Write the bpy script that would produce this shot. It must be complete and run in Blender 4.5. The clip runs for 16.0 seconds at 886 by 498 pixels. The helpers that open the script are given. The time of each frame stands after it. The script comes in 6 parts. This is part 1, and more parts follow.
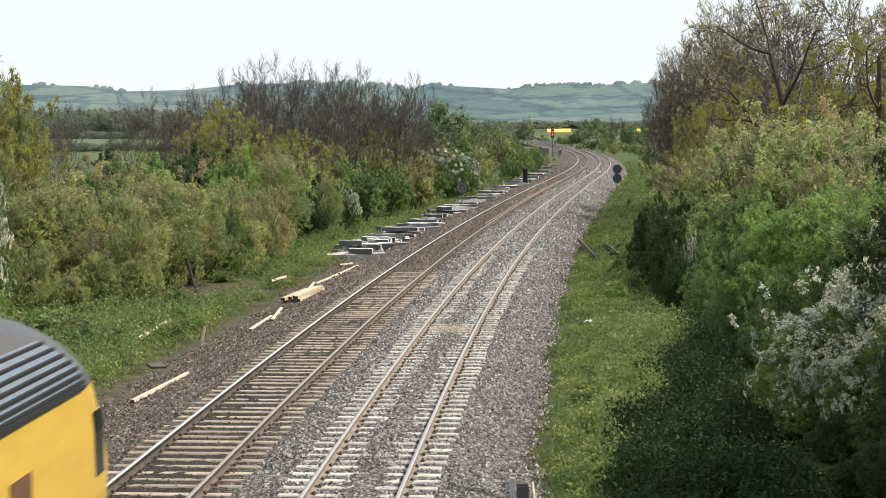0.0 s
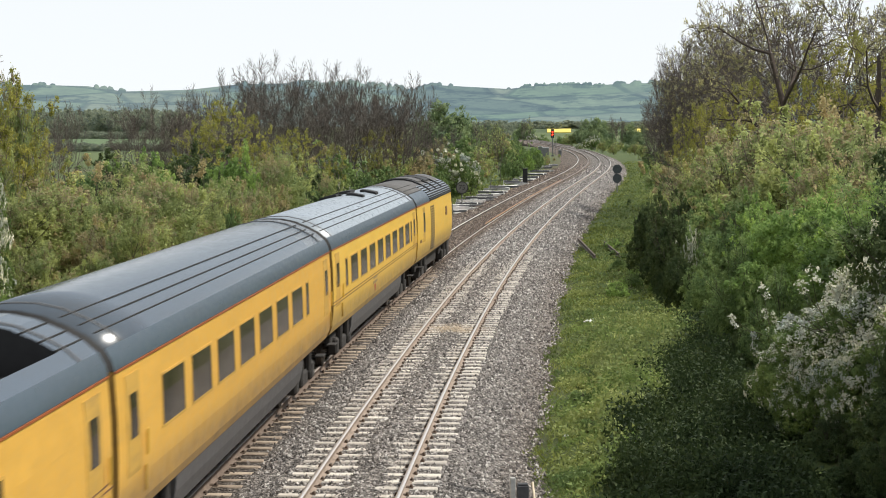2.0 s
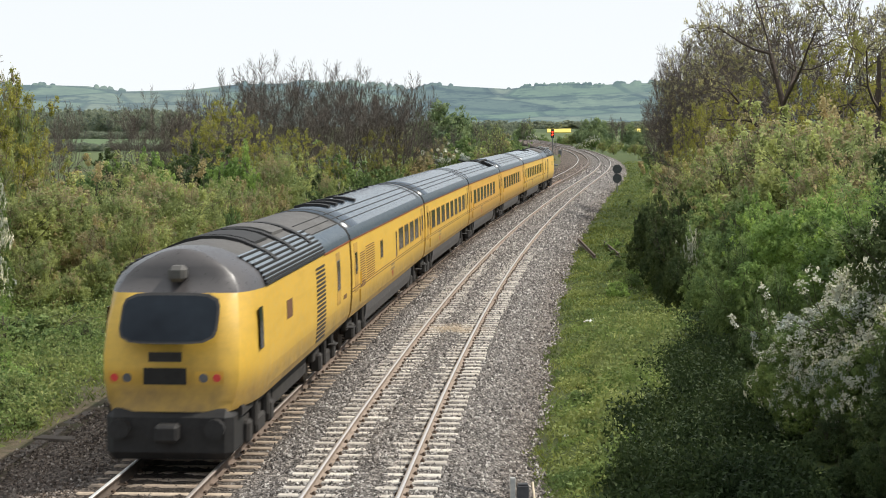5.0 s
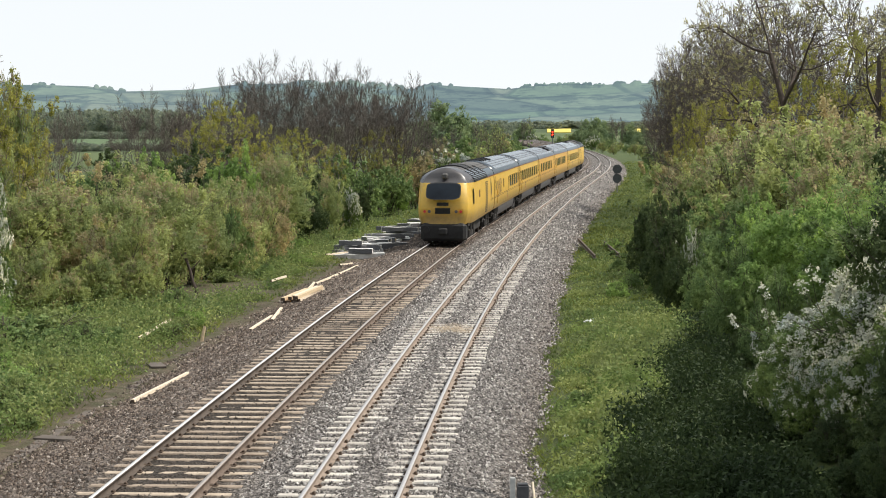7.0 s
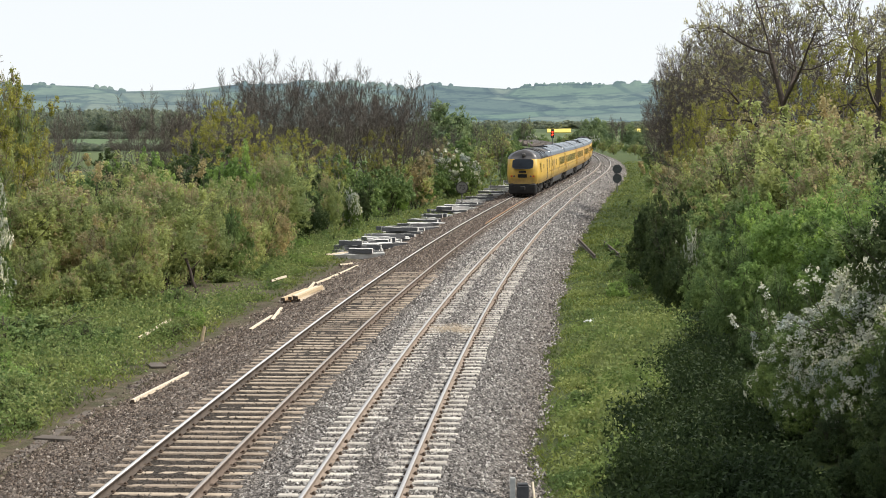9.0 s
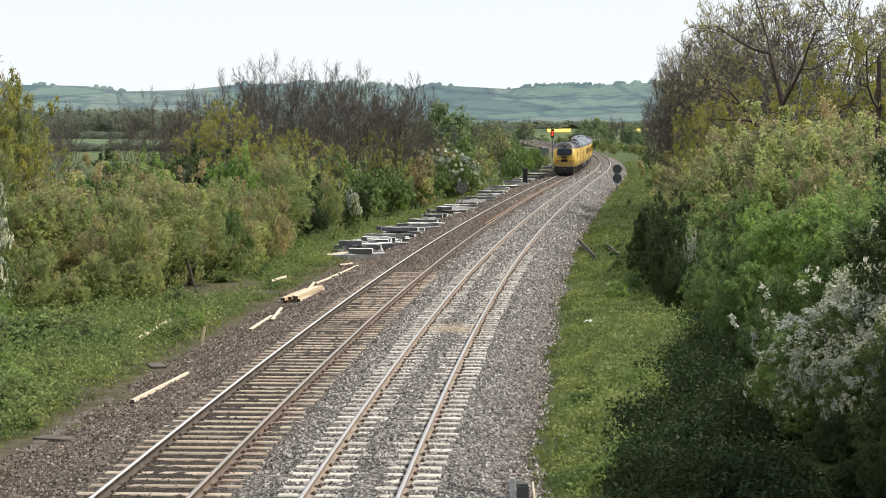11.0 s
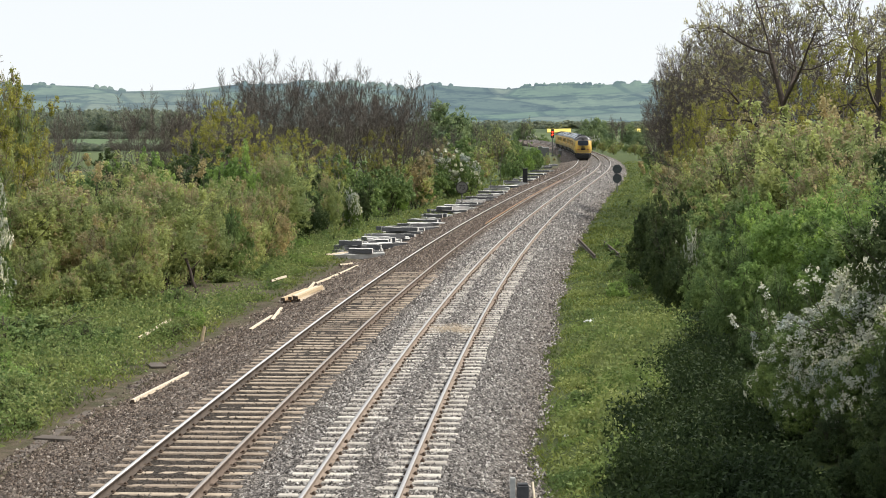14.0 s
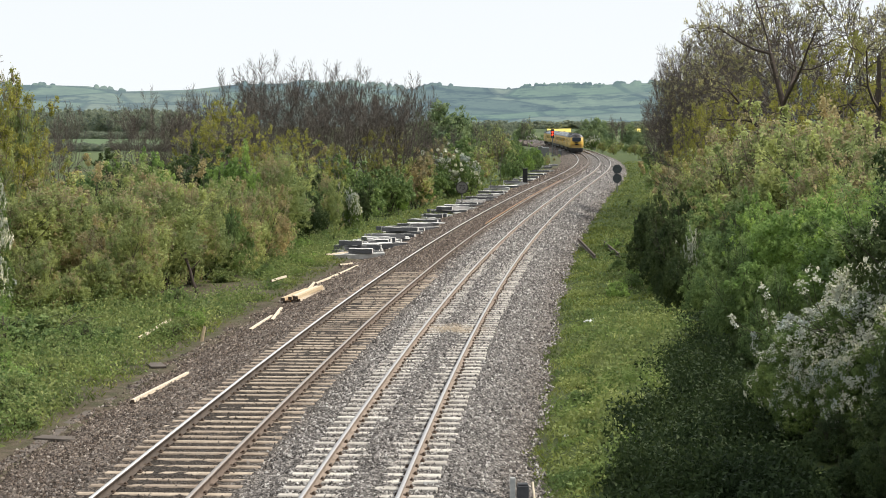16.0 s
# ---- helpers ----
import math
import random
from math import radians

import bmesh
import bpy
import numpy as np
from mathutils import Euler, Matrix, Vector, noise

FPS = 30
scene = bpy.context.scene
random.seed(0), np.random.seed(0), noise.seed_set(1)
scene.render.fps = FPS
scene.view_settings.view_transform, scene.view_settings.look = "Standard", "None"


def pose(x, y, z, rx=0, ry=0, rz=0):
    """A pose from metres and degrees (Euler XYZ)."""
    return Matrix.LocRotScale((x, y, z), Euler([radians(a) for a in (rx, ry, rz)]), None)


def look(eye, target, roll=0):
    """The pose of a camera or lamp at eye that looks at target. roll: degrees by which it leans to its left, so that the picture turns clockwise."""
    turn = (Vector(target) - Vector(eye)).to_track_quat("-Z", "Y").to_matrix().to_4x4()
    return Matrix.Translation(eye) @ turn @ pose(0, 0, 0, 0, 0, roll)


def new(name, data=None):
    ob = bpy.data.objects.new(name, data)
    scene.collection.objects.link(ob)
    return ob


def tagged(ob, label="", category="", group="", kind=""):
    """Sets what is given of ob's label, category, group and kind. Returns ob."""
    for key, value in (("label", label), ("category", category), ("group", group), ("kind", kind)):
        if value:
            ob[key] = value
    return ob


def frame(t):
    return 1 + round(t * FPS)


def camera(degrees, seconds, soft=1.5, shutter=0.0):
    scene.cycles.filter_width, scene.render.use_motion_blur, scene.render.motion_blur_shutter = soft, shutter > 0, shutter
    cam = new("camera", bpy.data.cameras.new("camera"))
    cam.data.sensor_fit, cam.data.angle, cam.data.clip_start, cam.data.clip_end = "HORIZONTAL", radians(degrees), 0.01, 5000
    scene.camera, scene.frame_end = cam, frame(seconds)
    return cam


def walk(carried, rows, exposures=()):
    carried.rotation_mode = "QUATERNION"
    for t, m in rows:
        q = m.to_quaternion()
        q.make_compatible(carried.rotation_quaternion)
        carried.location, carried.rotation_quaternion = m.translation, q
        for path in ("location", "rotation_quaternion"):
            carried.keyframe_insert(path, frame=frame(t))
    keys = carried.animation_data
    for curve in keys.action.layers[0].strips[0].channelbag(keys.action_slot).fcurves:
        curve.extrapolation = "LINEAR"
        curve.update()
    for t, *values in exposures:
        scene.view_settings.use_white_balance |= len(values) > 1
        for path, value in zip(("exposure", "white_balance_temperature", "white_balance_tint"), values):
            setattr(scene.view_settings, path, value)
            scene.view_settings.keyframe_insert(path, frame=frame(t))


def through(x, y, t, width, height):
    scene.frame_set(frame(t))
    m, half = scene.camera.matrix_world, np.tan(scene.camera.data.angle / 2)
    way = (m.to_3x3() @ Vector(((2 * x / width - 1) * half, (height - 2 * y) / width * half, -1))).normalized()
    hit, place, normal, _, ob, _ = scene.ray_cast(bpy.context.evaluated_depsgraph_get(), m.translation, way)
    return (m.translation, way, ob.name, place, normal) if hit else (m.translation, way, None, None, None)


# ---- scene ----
# camera on a road bridge, standing still
EYE = pose(0, 0, 5.832, 86.471, 0, 2.739)
cam = camera(24.25, 16.0, soft=0.95, shutter=0.25)
walk(cam, [(0.0, EYE), (16.0, EYE)])

# daylight: high spring sun from the right of the line, hazy sky
SUN_AZ, SUN_EL = 73.0, 52.0
world = bpy.data.worlds.new("world")
scene.world = world
world.use_nodes = True
wn, wl = world.node_tree.nodes, world.node_tree.links
sky = wn.new("ShaderNodeTexSky")
sky.sky_type = "NISHITA"
sky.sun_disc = False
sky.sun_elevation = radians(SUN_EL)
sky.sun_rotation = radians(SUN_AZ)
sky.air_density, sky.dust_density, sky.ozone_density = 1.0, 0.8, 1.0
wn["Background"].inputs["Strength"].default_value = 0.07
# white haze that thins out upwards, all round
wc = wn.new("ShaderNodeTexCoord")
wz = wn.new("ShaderNodeSeparateXYZ")
wr = wn.new("ShaderNodeValToRGB")
for el, (at_z, amount) in zip((wr.color_ramp.elements[0], wr.color_ramp.elements[1], wr.color_ramp.elements.new(0.12), wr.color_ramp.elements.new(0.35)), ((0.0, 0.98), (0.6, 0.06), (0.06, 0.93), (0.17, 0.36))):
    el.position, el.color = at_z, (amount, amount, amount, 1)
wm = wn.new("ShaderNodeMix")
wm.data_type = "RGBA"
wm.inputs["B"].default_value = (13.85, 14.5, 14.95, 1)
wl.new(wc.outputs["Generated"], wz.inputs[0])
wl.new(wz.outputs["Z"], wr.inputs[0])
wl.new(wr.outputs[0], wm.inputs["Factor"])
wl.new(sky.outputs[0], wm.inputs["A"])
wl.new(wm.outputs["Result"], wn["Background"].inputs["Color"])
sun = new("sun", bpy.data.lights.new("sun", "SUN"))
sun.data.energy, sun.data.angle, sun.data.color = 4.3, radians(0.6), (1.0, 0.95, 0.86)
_a, _e = radians(SUN_AZ), radians(SUN_EL)
SUN_DIR = Vector((math.sin(_a) * math.cos(_e), math.cos(_a) * math.cos(_e), math.sin(_e)))
sun.matrix_world = look(SUN_DIR * 50, (0, 0, 0))
scene.view_settings.exposure = 0.0


# ---- materials ----
class Mat:
    """A small builder of node materials."""

    def __init__(self, name, rough=0.7, metal=0.0, spec=0.5):
        self.m = bpy.data.materials.new(name)
        self.m.use_nodes = True
        self.n, self.l = self.m.node_tree.nodes, self.m.node_tree.links
        self.b = self.n["Principled BSDF"]
        self.b.inputs["Roughness"].default_value = rough
        self.b.inputs["Metallic"].default_value = metal
        self.b.inputs["Specular IOR Level"].default_value = spec
        self.co = self.n.new("ShaderNodeTexCoord").outputs["Object"]

    def scaled(self, sx, sy, sz):
        mp = self.n.new("ShaderNodeMapping")
        mp.inputs["Scale"].default_value = (sx, sy, sz)
        self.l.new(self.co, mp.inputs[0])
        return mp.outputs[0]

    def noise(self, scale, detail=4, rough=0.6, co=None):
        t = self.n.new("ShaderNodeTexNoise")
        t.inputs["Scale"].default_value = scale
        t.inputs["Detail"].default_value = detail
        t.inputs["Roughness"].default_value = rough
        self.l.new(co or self.co, t.inputs["Vector"])
        return t.outputs["Fac"]

    def voronoi(self, scale, out="Distance", co=None, feature="F1"):
        t = self.n.new("ShaderNodeTexVoronoi")
        t.feature = feature
        t.inputs["Scale"].default_value = scale
        self.l.new(co or self.co, t.inputs["Vector"])
        return t.outputs[out]

    def ramp(self, fac, stops):
        r = self.n.new("ShaderNodeValToRGB")
        e = r.color_ramp.elements
        while len(e) < len(stops):
            e.new(0.5)
        for el, (pos, col) in zip(e, stops):
            el.position = pos
            el.color = (*col, 1) if len(col) == 3 else (col[0], col[0], col[0], 1)
        self.l.new(fac, r.inputs[0])
        return r.outputs[0]

    def mix(self, fac, a, b, blend="MIX"):
        x = self.n.new("ShaderNodeMix")
        x.data_type, x.blend_type = "RGBA", blend
        for sock, v in ((x.inputs["Factor"], fac), (x.inputs["A"], a), (x.inputs["B"], b)):
            if isinstance(v, (int, float)):
                sock.default_value = v
            elif isinstance(v, tuple):
                sock.default_value = (*v, 1)
            else:
                self.l.new(v, sock)
        return x.outputs["Result"]

    def value(self, name):
        a = self.n.new("ShaderNodeAttribute")
        a.attribute_name = name
        return a.outputs["Fac"]

    def island(self):
        return self.n.new("ShaderNodeNewGeometry").outputs["Random Per Island"]

    def each(self):
        return self.n.new("ShaderNodeObjectInfo").outputs["Random"]

    def math(self, op, a, b=0.0):
        x = self.n.new("ShaderNodeMath")
        x.operation = op
        for sock, v in zip(x.inputs, (a, b)):
            if isinstance(v, (int, float)):
                sock.default_value = v
            else:
                self.l.new(v, sock)
        return x.outputs[0]

    def color(self, c):
        if isinstance(c, tuple):
            self.b.inputs["Base Color"].default_value = (*c, 1)
        else:
            self.l.new(c, self.b.inputs["Base Color"])
        return self

    def rough(self, r):
        self.l.new(r, self.b.inputs["Roughness"])
        return self

    def bump(self, h, strength=0.3, dist=0.02):
        x = self.n.new("ShaderNodeBump")
        x.inputs["Strength"].default_value = strength
        x.inputs["Distance"].default_value = dist
        self.l.new(h, x.inputs["Height"])
        self.l.new(x.outputs[0], self.b.inputs["Normal"])
        return self


def leafy(name, stops, through=0.4):
    """Leaves: each one its own shade, with light passing through."""
    k = Mat(name, 0.6, spec=0.15)
    pick = k.math("ADD", k.math("MULTIPLY", k.island(), 0.45), k.math("MULTIPLY", k.ramp(k.noise(1.6, 3, 0.6), [(0.3, (0.0,)), (0.7, (1.0,))]), 0.55))
    c = k.ramp(pick, stops)
    big = k.ramp(k.noise(0.45, 3), [(0.35, (0.68, 0.74, 0.76)), (0.65, (1.36, 1.28, 1.1))])
    c = k.mix(1.0, c, big, "MULTIPLY")
    k.color(c)
    tr = k.n.new("ShaderNodeBsdfTranslucent")
    k.l.new(c, tr.inputs["Color"])
    mx = k.n.new("ShaderNodeMixShader")
    mx.inputs[0].default_value = through
    k.l.new(k.b.outputs[0], mx.inputs[1])
    k.l.new(tr.outputs[0], mx.inputs[2])
    k.l.new(mx.outputs[0], k.n["Material Output"].inputs["Surface"])
    return k.m


def plain(name, col, rough=0.6, metal=0.0, var=0.25, scale=6.0, bump=0.15):
    k = Mat(name, rough, metal)
    lo, hi = tuple(c * (1 - var) for c in col), tuple(min(1, c * (1 + var)) for c in col)
    f = k.noise(scale, 6, 0.65)
    k.color(k.ramp(f, [(0.3, lo), (0.7, hi)]))
    k.bump(k.noise(scale * 6, 4), bump, 0.01)
    return k.m


def m_grass():
    k = Mat("grass_ground", 0.9, spec=0.2)
    f = k.noise(0.35, 6, 0.7)
    a = k.ramp(f, [(0.3, (0.035, 0.055, 0.018)), (0.48, (0.075, 0.115, 0.03)), (0.62, (0.13, 0.16, 0.05)), (0.75, (0.21, 0.195, 0.085))])
    fine = k.ramp(k.noise(9, 5, 0.75), [(0.3, (0.28, 0.28, 0.28)), (0.7, (1.0, 1.0, 0.92))])
    near = k.mix(1.0, a, fine, "MULTIPLY")
    fields = k.ramp(k.voronoi(0.0042, "Color"), [(0.15, (0.065, 0.09, 0.04)), (0.4, (0.095, 0.125, 0.05)), (0.62, (0.12, 0.15, 0.065)), (0.85, (0.16, 0.165, 0.085))])
    soil = k.ramp(k.noise(3, 6, 0.7), [(0.3, (0.05, 0.038, 0.026)), (0.7, (0.15, 0.118, 0.085))])
    near = k.mix(k.math("MULTIPLY", k.value("soil"), k.ramp(k.noise(1.5, 4, 0.7), [(0.3, (0.4,)), (0.6, (1.0,))])), near, soil)
    k.color(k.mix(k.value("far"), near, fields))
    return k.bump(k.noise(14, 5, 0.8), 0.6, 0.05).m


def m_ballast(name="ballast"):
    k = Mat(name, 0.88, spec=0.25)
    v = k.voronoi(19, "Color")
    bw = k.n.new("ShaderNodeRGBToBW")
    k.l.new(v, bw.inputs[0])
    grey = k.ramp(bw.outputs[0], [(0.1, (0.03, 0.027, 0.025)), (0.5, (0.145, 0.134, 0.127)), (0.9, (0.42, 0.395, 0.37))])
    brown = k.ramp(bw.outputs[0], [(0.1, (0.036, 0.028, 0.023)), (0.5, (0.125, 0.097, 0.078)), (0.9, (0.3, 0.25, 0.21))])
    c = k.mix(k.value("dirt"), grey, brown)
    c = k.mix(k.value("oil"), c, (0.035, 0.028, 0.022))
    c = k.mix(k.value("sand"), c, (0.44, 0.35, 0.25))
    c = k.mix(1.0, c, k.ramp(k.noise(0.6, 5, 0.7), [(0.3, (0.75, 0.74, 0.73)), (0.7, (1.12, 1.1, 1.08))]), "MULTIPLY")
    c = k.mix(1.0, c, k.ramp(k.noise(4.5, 6, 0.8), [(0.35, (0.5, 0.5, 0.5)), (0.65, (1.4, 1.39, 1.37))]), "MULTIPLY")
    k.color(c)
    return k.bump(k.voronoi(19), 1.0, 0.05).m


def m_stone():
    k = Mat("ballast_stone", 0.85, spec=0.25)
    i = k.island()
    grey = k.ramp(i, [(0.0, (0.03, 0.027, 0.026)), (0.35, (0.115, 0.107, 0.101)), (0.75, (0.27, 0.25, 0.237)), (1.0, (0.58, 0.555, 0.52))])
    brown = k.ramp(i, [(0.0, (0.022, 0.016, 0.012)), (0.45, (0.074, 0.053, 0.04)), (0.85, (0.165, 0.125, 0.098)), (1.0, (0.34, 0.275, 0.22))])
    c = k.mix(k.value("oil"), k.mix(k.value("dirt"), grey, brown), (0.05, 0.04, 0.032))
    return k.color(k.mix(k.value("sand"), c, (0.46, 0.37, 0.26))).m


def m_rail_side(name, a, b):
    k = Mat(name, 0.8, 0.15)
    k.color(k.ramp(k.noise(3, 6, 0.7), [(0.3, a), (0.7, b)]))
    return k.bump(k.noise(40, 4), 0.3, 0.005).m


def m_sleeper(name, a, b):
    k = Mat(name, 0.85, spec=0.3)
    c = k.ramp(k.noise(5, 6, 0.75), [(0.25, a), (0.75, b)])
    vary = k.ramp(k.each(), [(0.0, (0.75, 0.72, 0.7)), (1.0, (1.2, 1.18, 1.15))])
    k.color(k.mix(1.0, c, vary, "MULTIPLY"))
    return k.bump(k.noise(30, 4), 0.4, 0.01).m


def m_paint(name, col, dirty=(0.12, 0.09, 0.06), amount=0.35, rough=0.42, grime_shade=False):
    """Coach paint, dulled by streaks of brake dust."""
    k = Mat(name, rough)
    st = k.noise(1.4, 6, 0.7, k.scaled(1.0, 0.35, 2.5))
    gr = k.noise(7, 5, 0.7)
    f = k.math("MULTIPLY", k.ramp(st, [(0.45, (0.0,)), (0.85, (1.0,))]), amount)
    # low on the side: grime, with the tumblehome's shade put into the same colour
    if grime_shade:
        sep = k.n.new("ShaderNodeSeparateXYZ")
        k.l.new(k.co, sep.inputs[0])
        low = k.math("MULTIPLY", k.math("SUBTRACT", 1.72, sep.outputs["Z"]), 1.35)
        low = k.math("MULTIPLY", k.ramp(low, [(0.0, (0.0,)), (0.6, (1.0,))]), k.ramp(k.noise(2.2, 5, 0.7, k.scaled(1, 0.5, 1)), [(0.3, (0.45,)), (0.7, (0.9,))]))
        f = k.math("MAXIMUM", f, low)
    c = k.mix(f, tuple(col), tuple(dirty))
    c = k.mix(1.0, c, k.ramp(gr, [(0.3, (0.9, 0.9, 0.9)), (0.7, (1.05, 1.05, 1.05))]), "MULTIPLY")
    k.color(c)
    k.rough(k.ramp(gr, [(0.3, (rough * 0.8,)), (0.7, (min(1, rough * 1.35),))]))
    return k.m


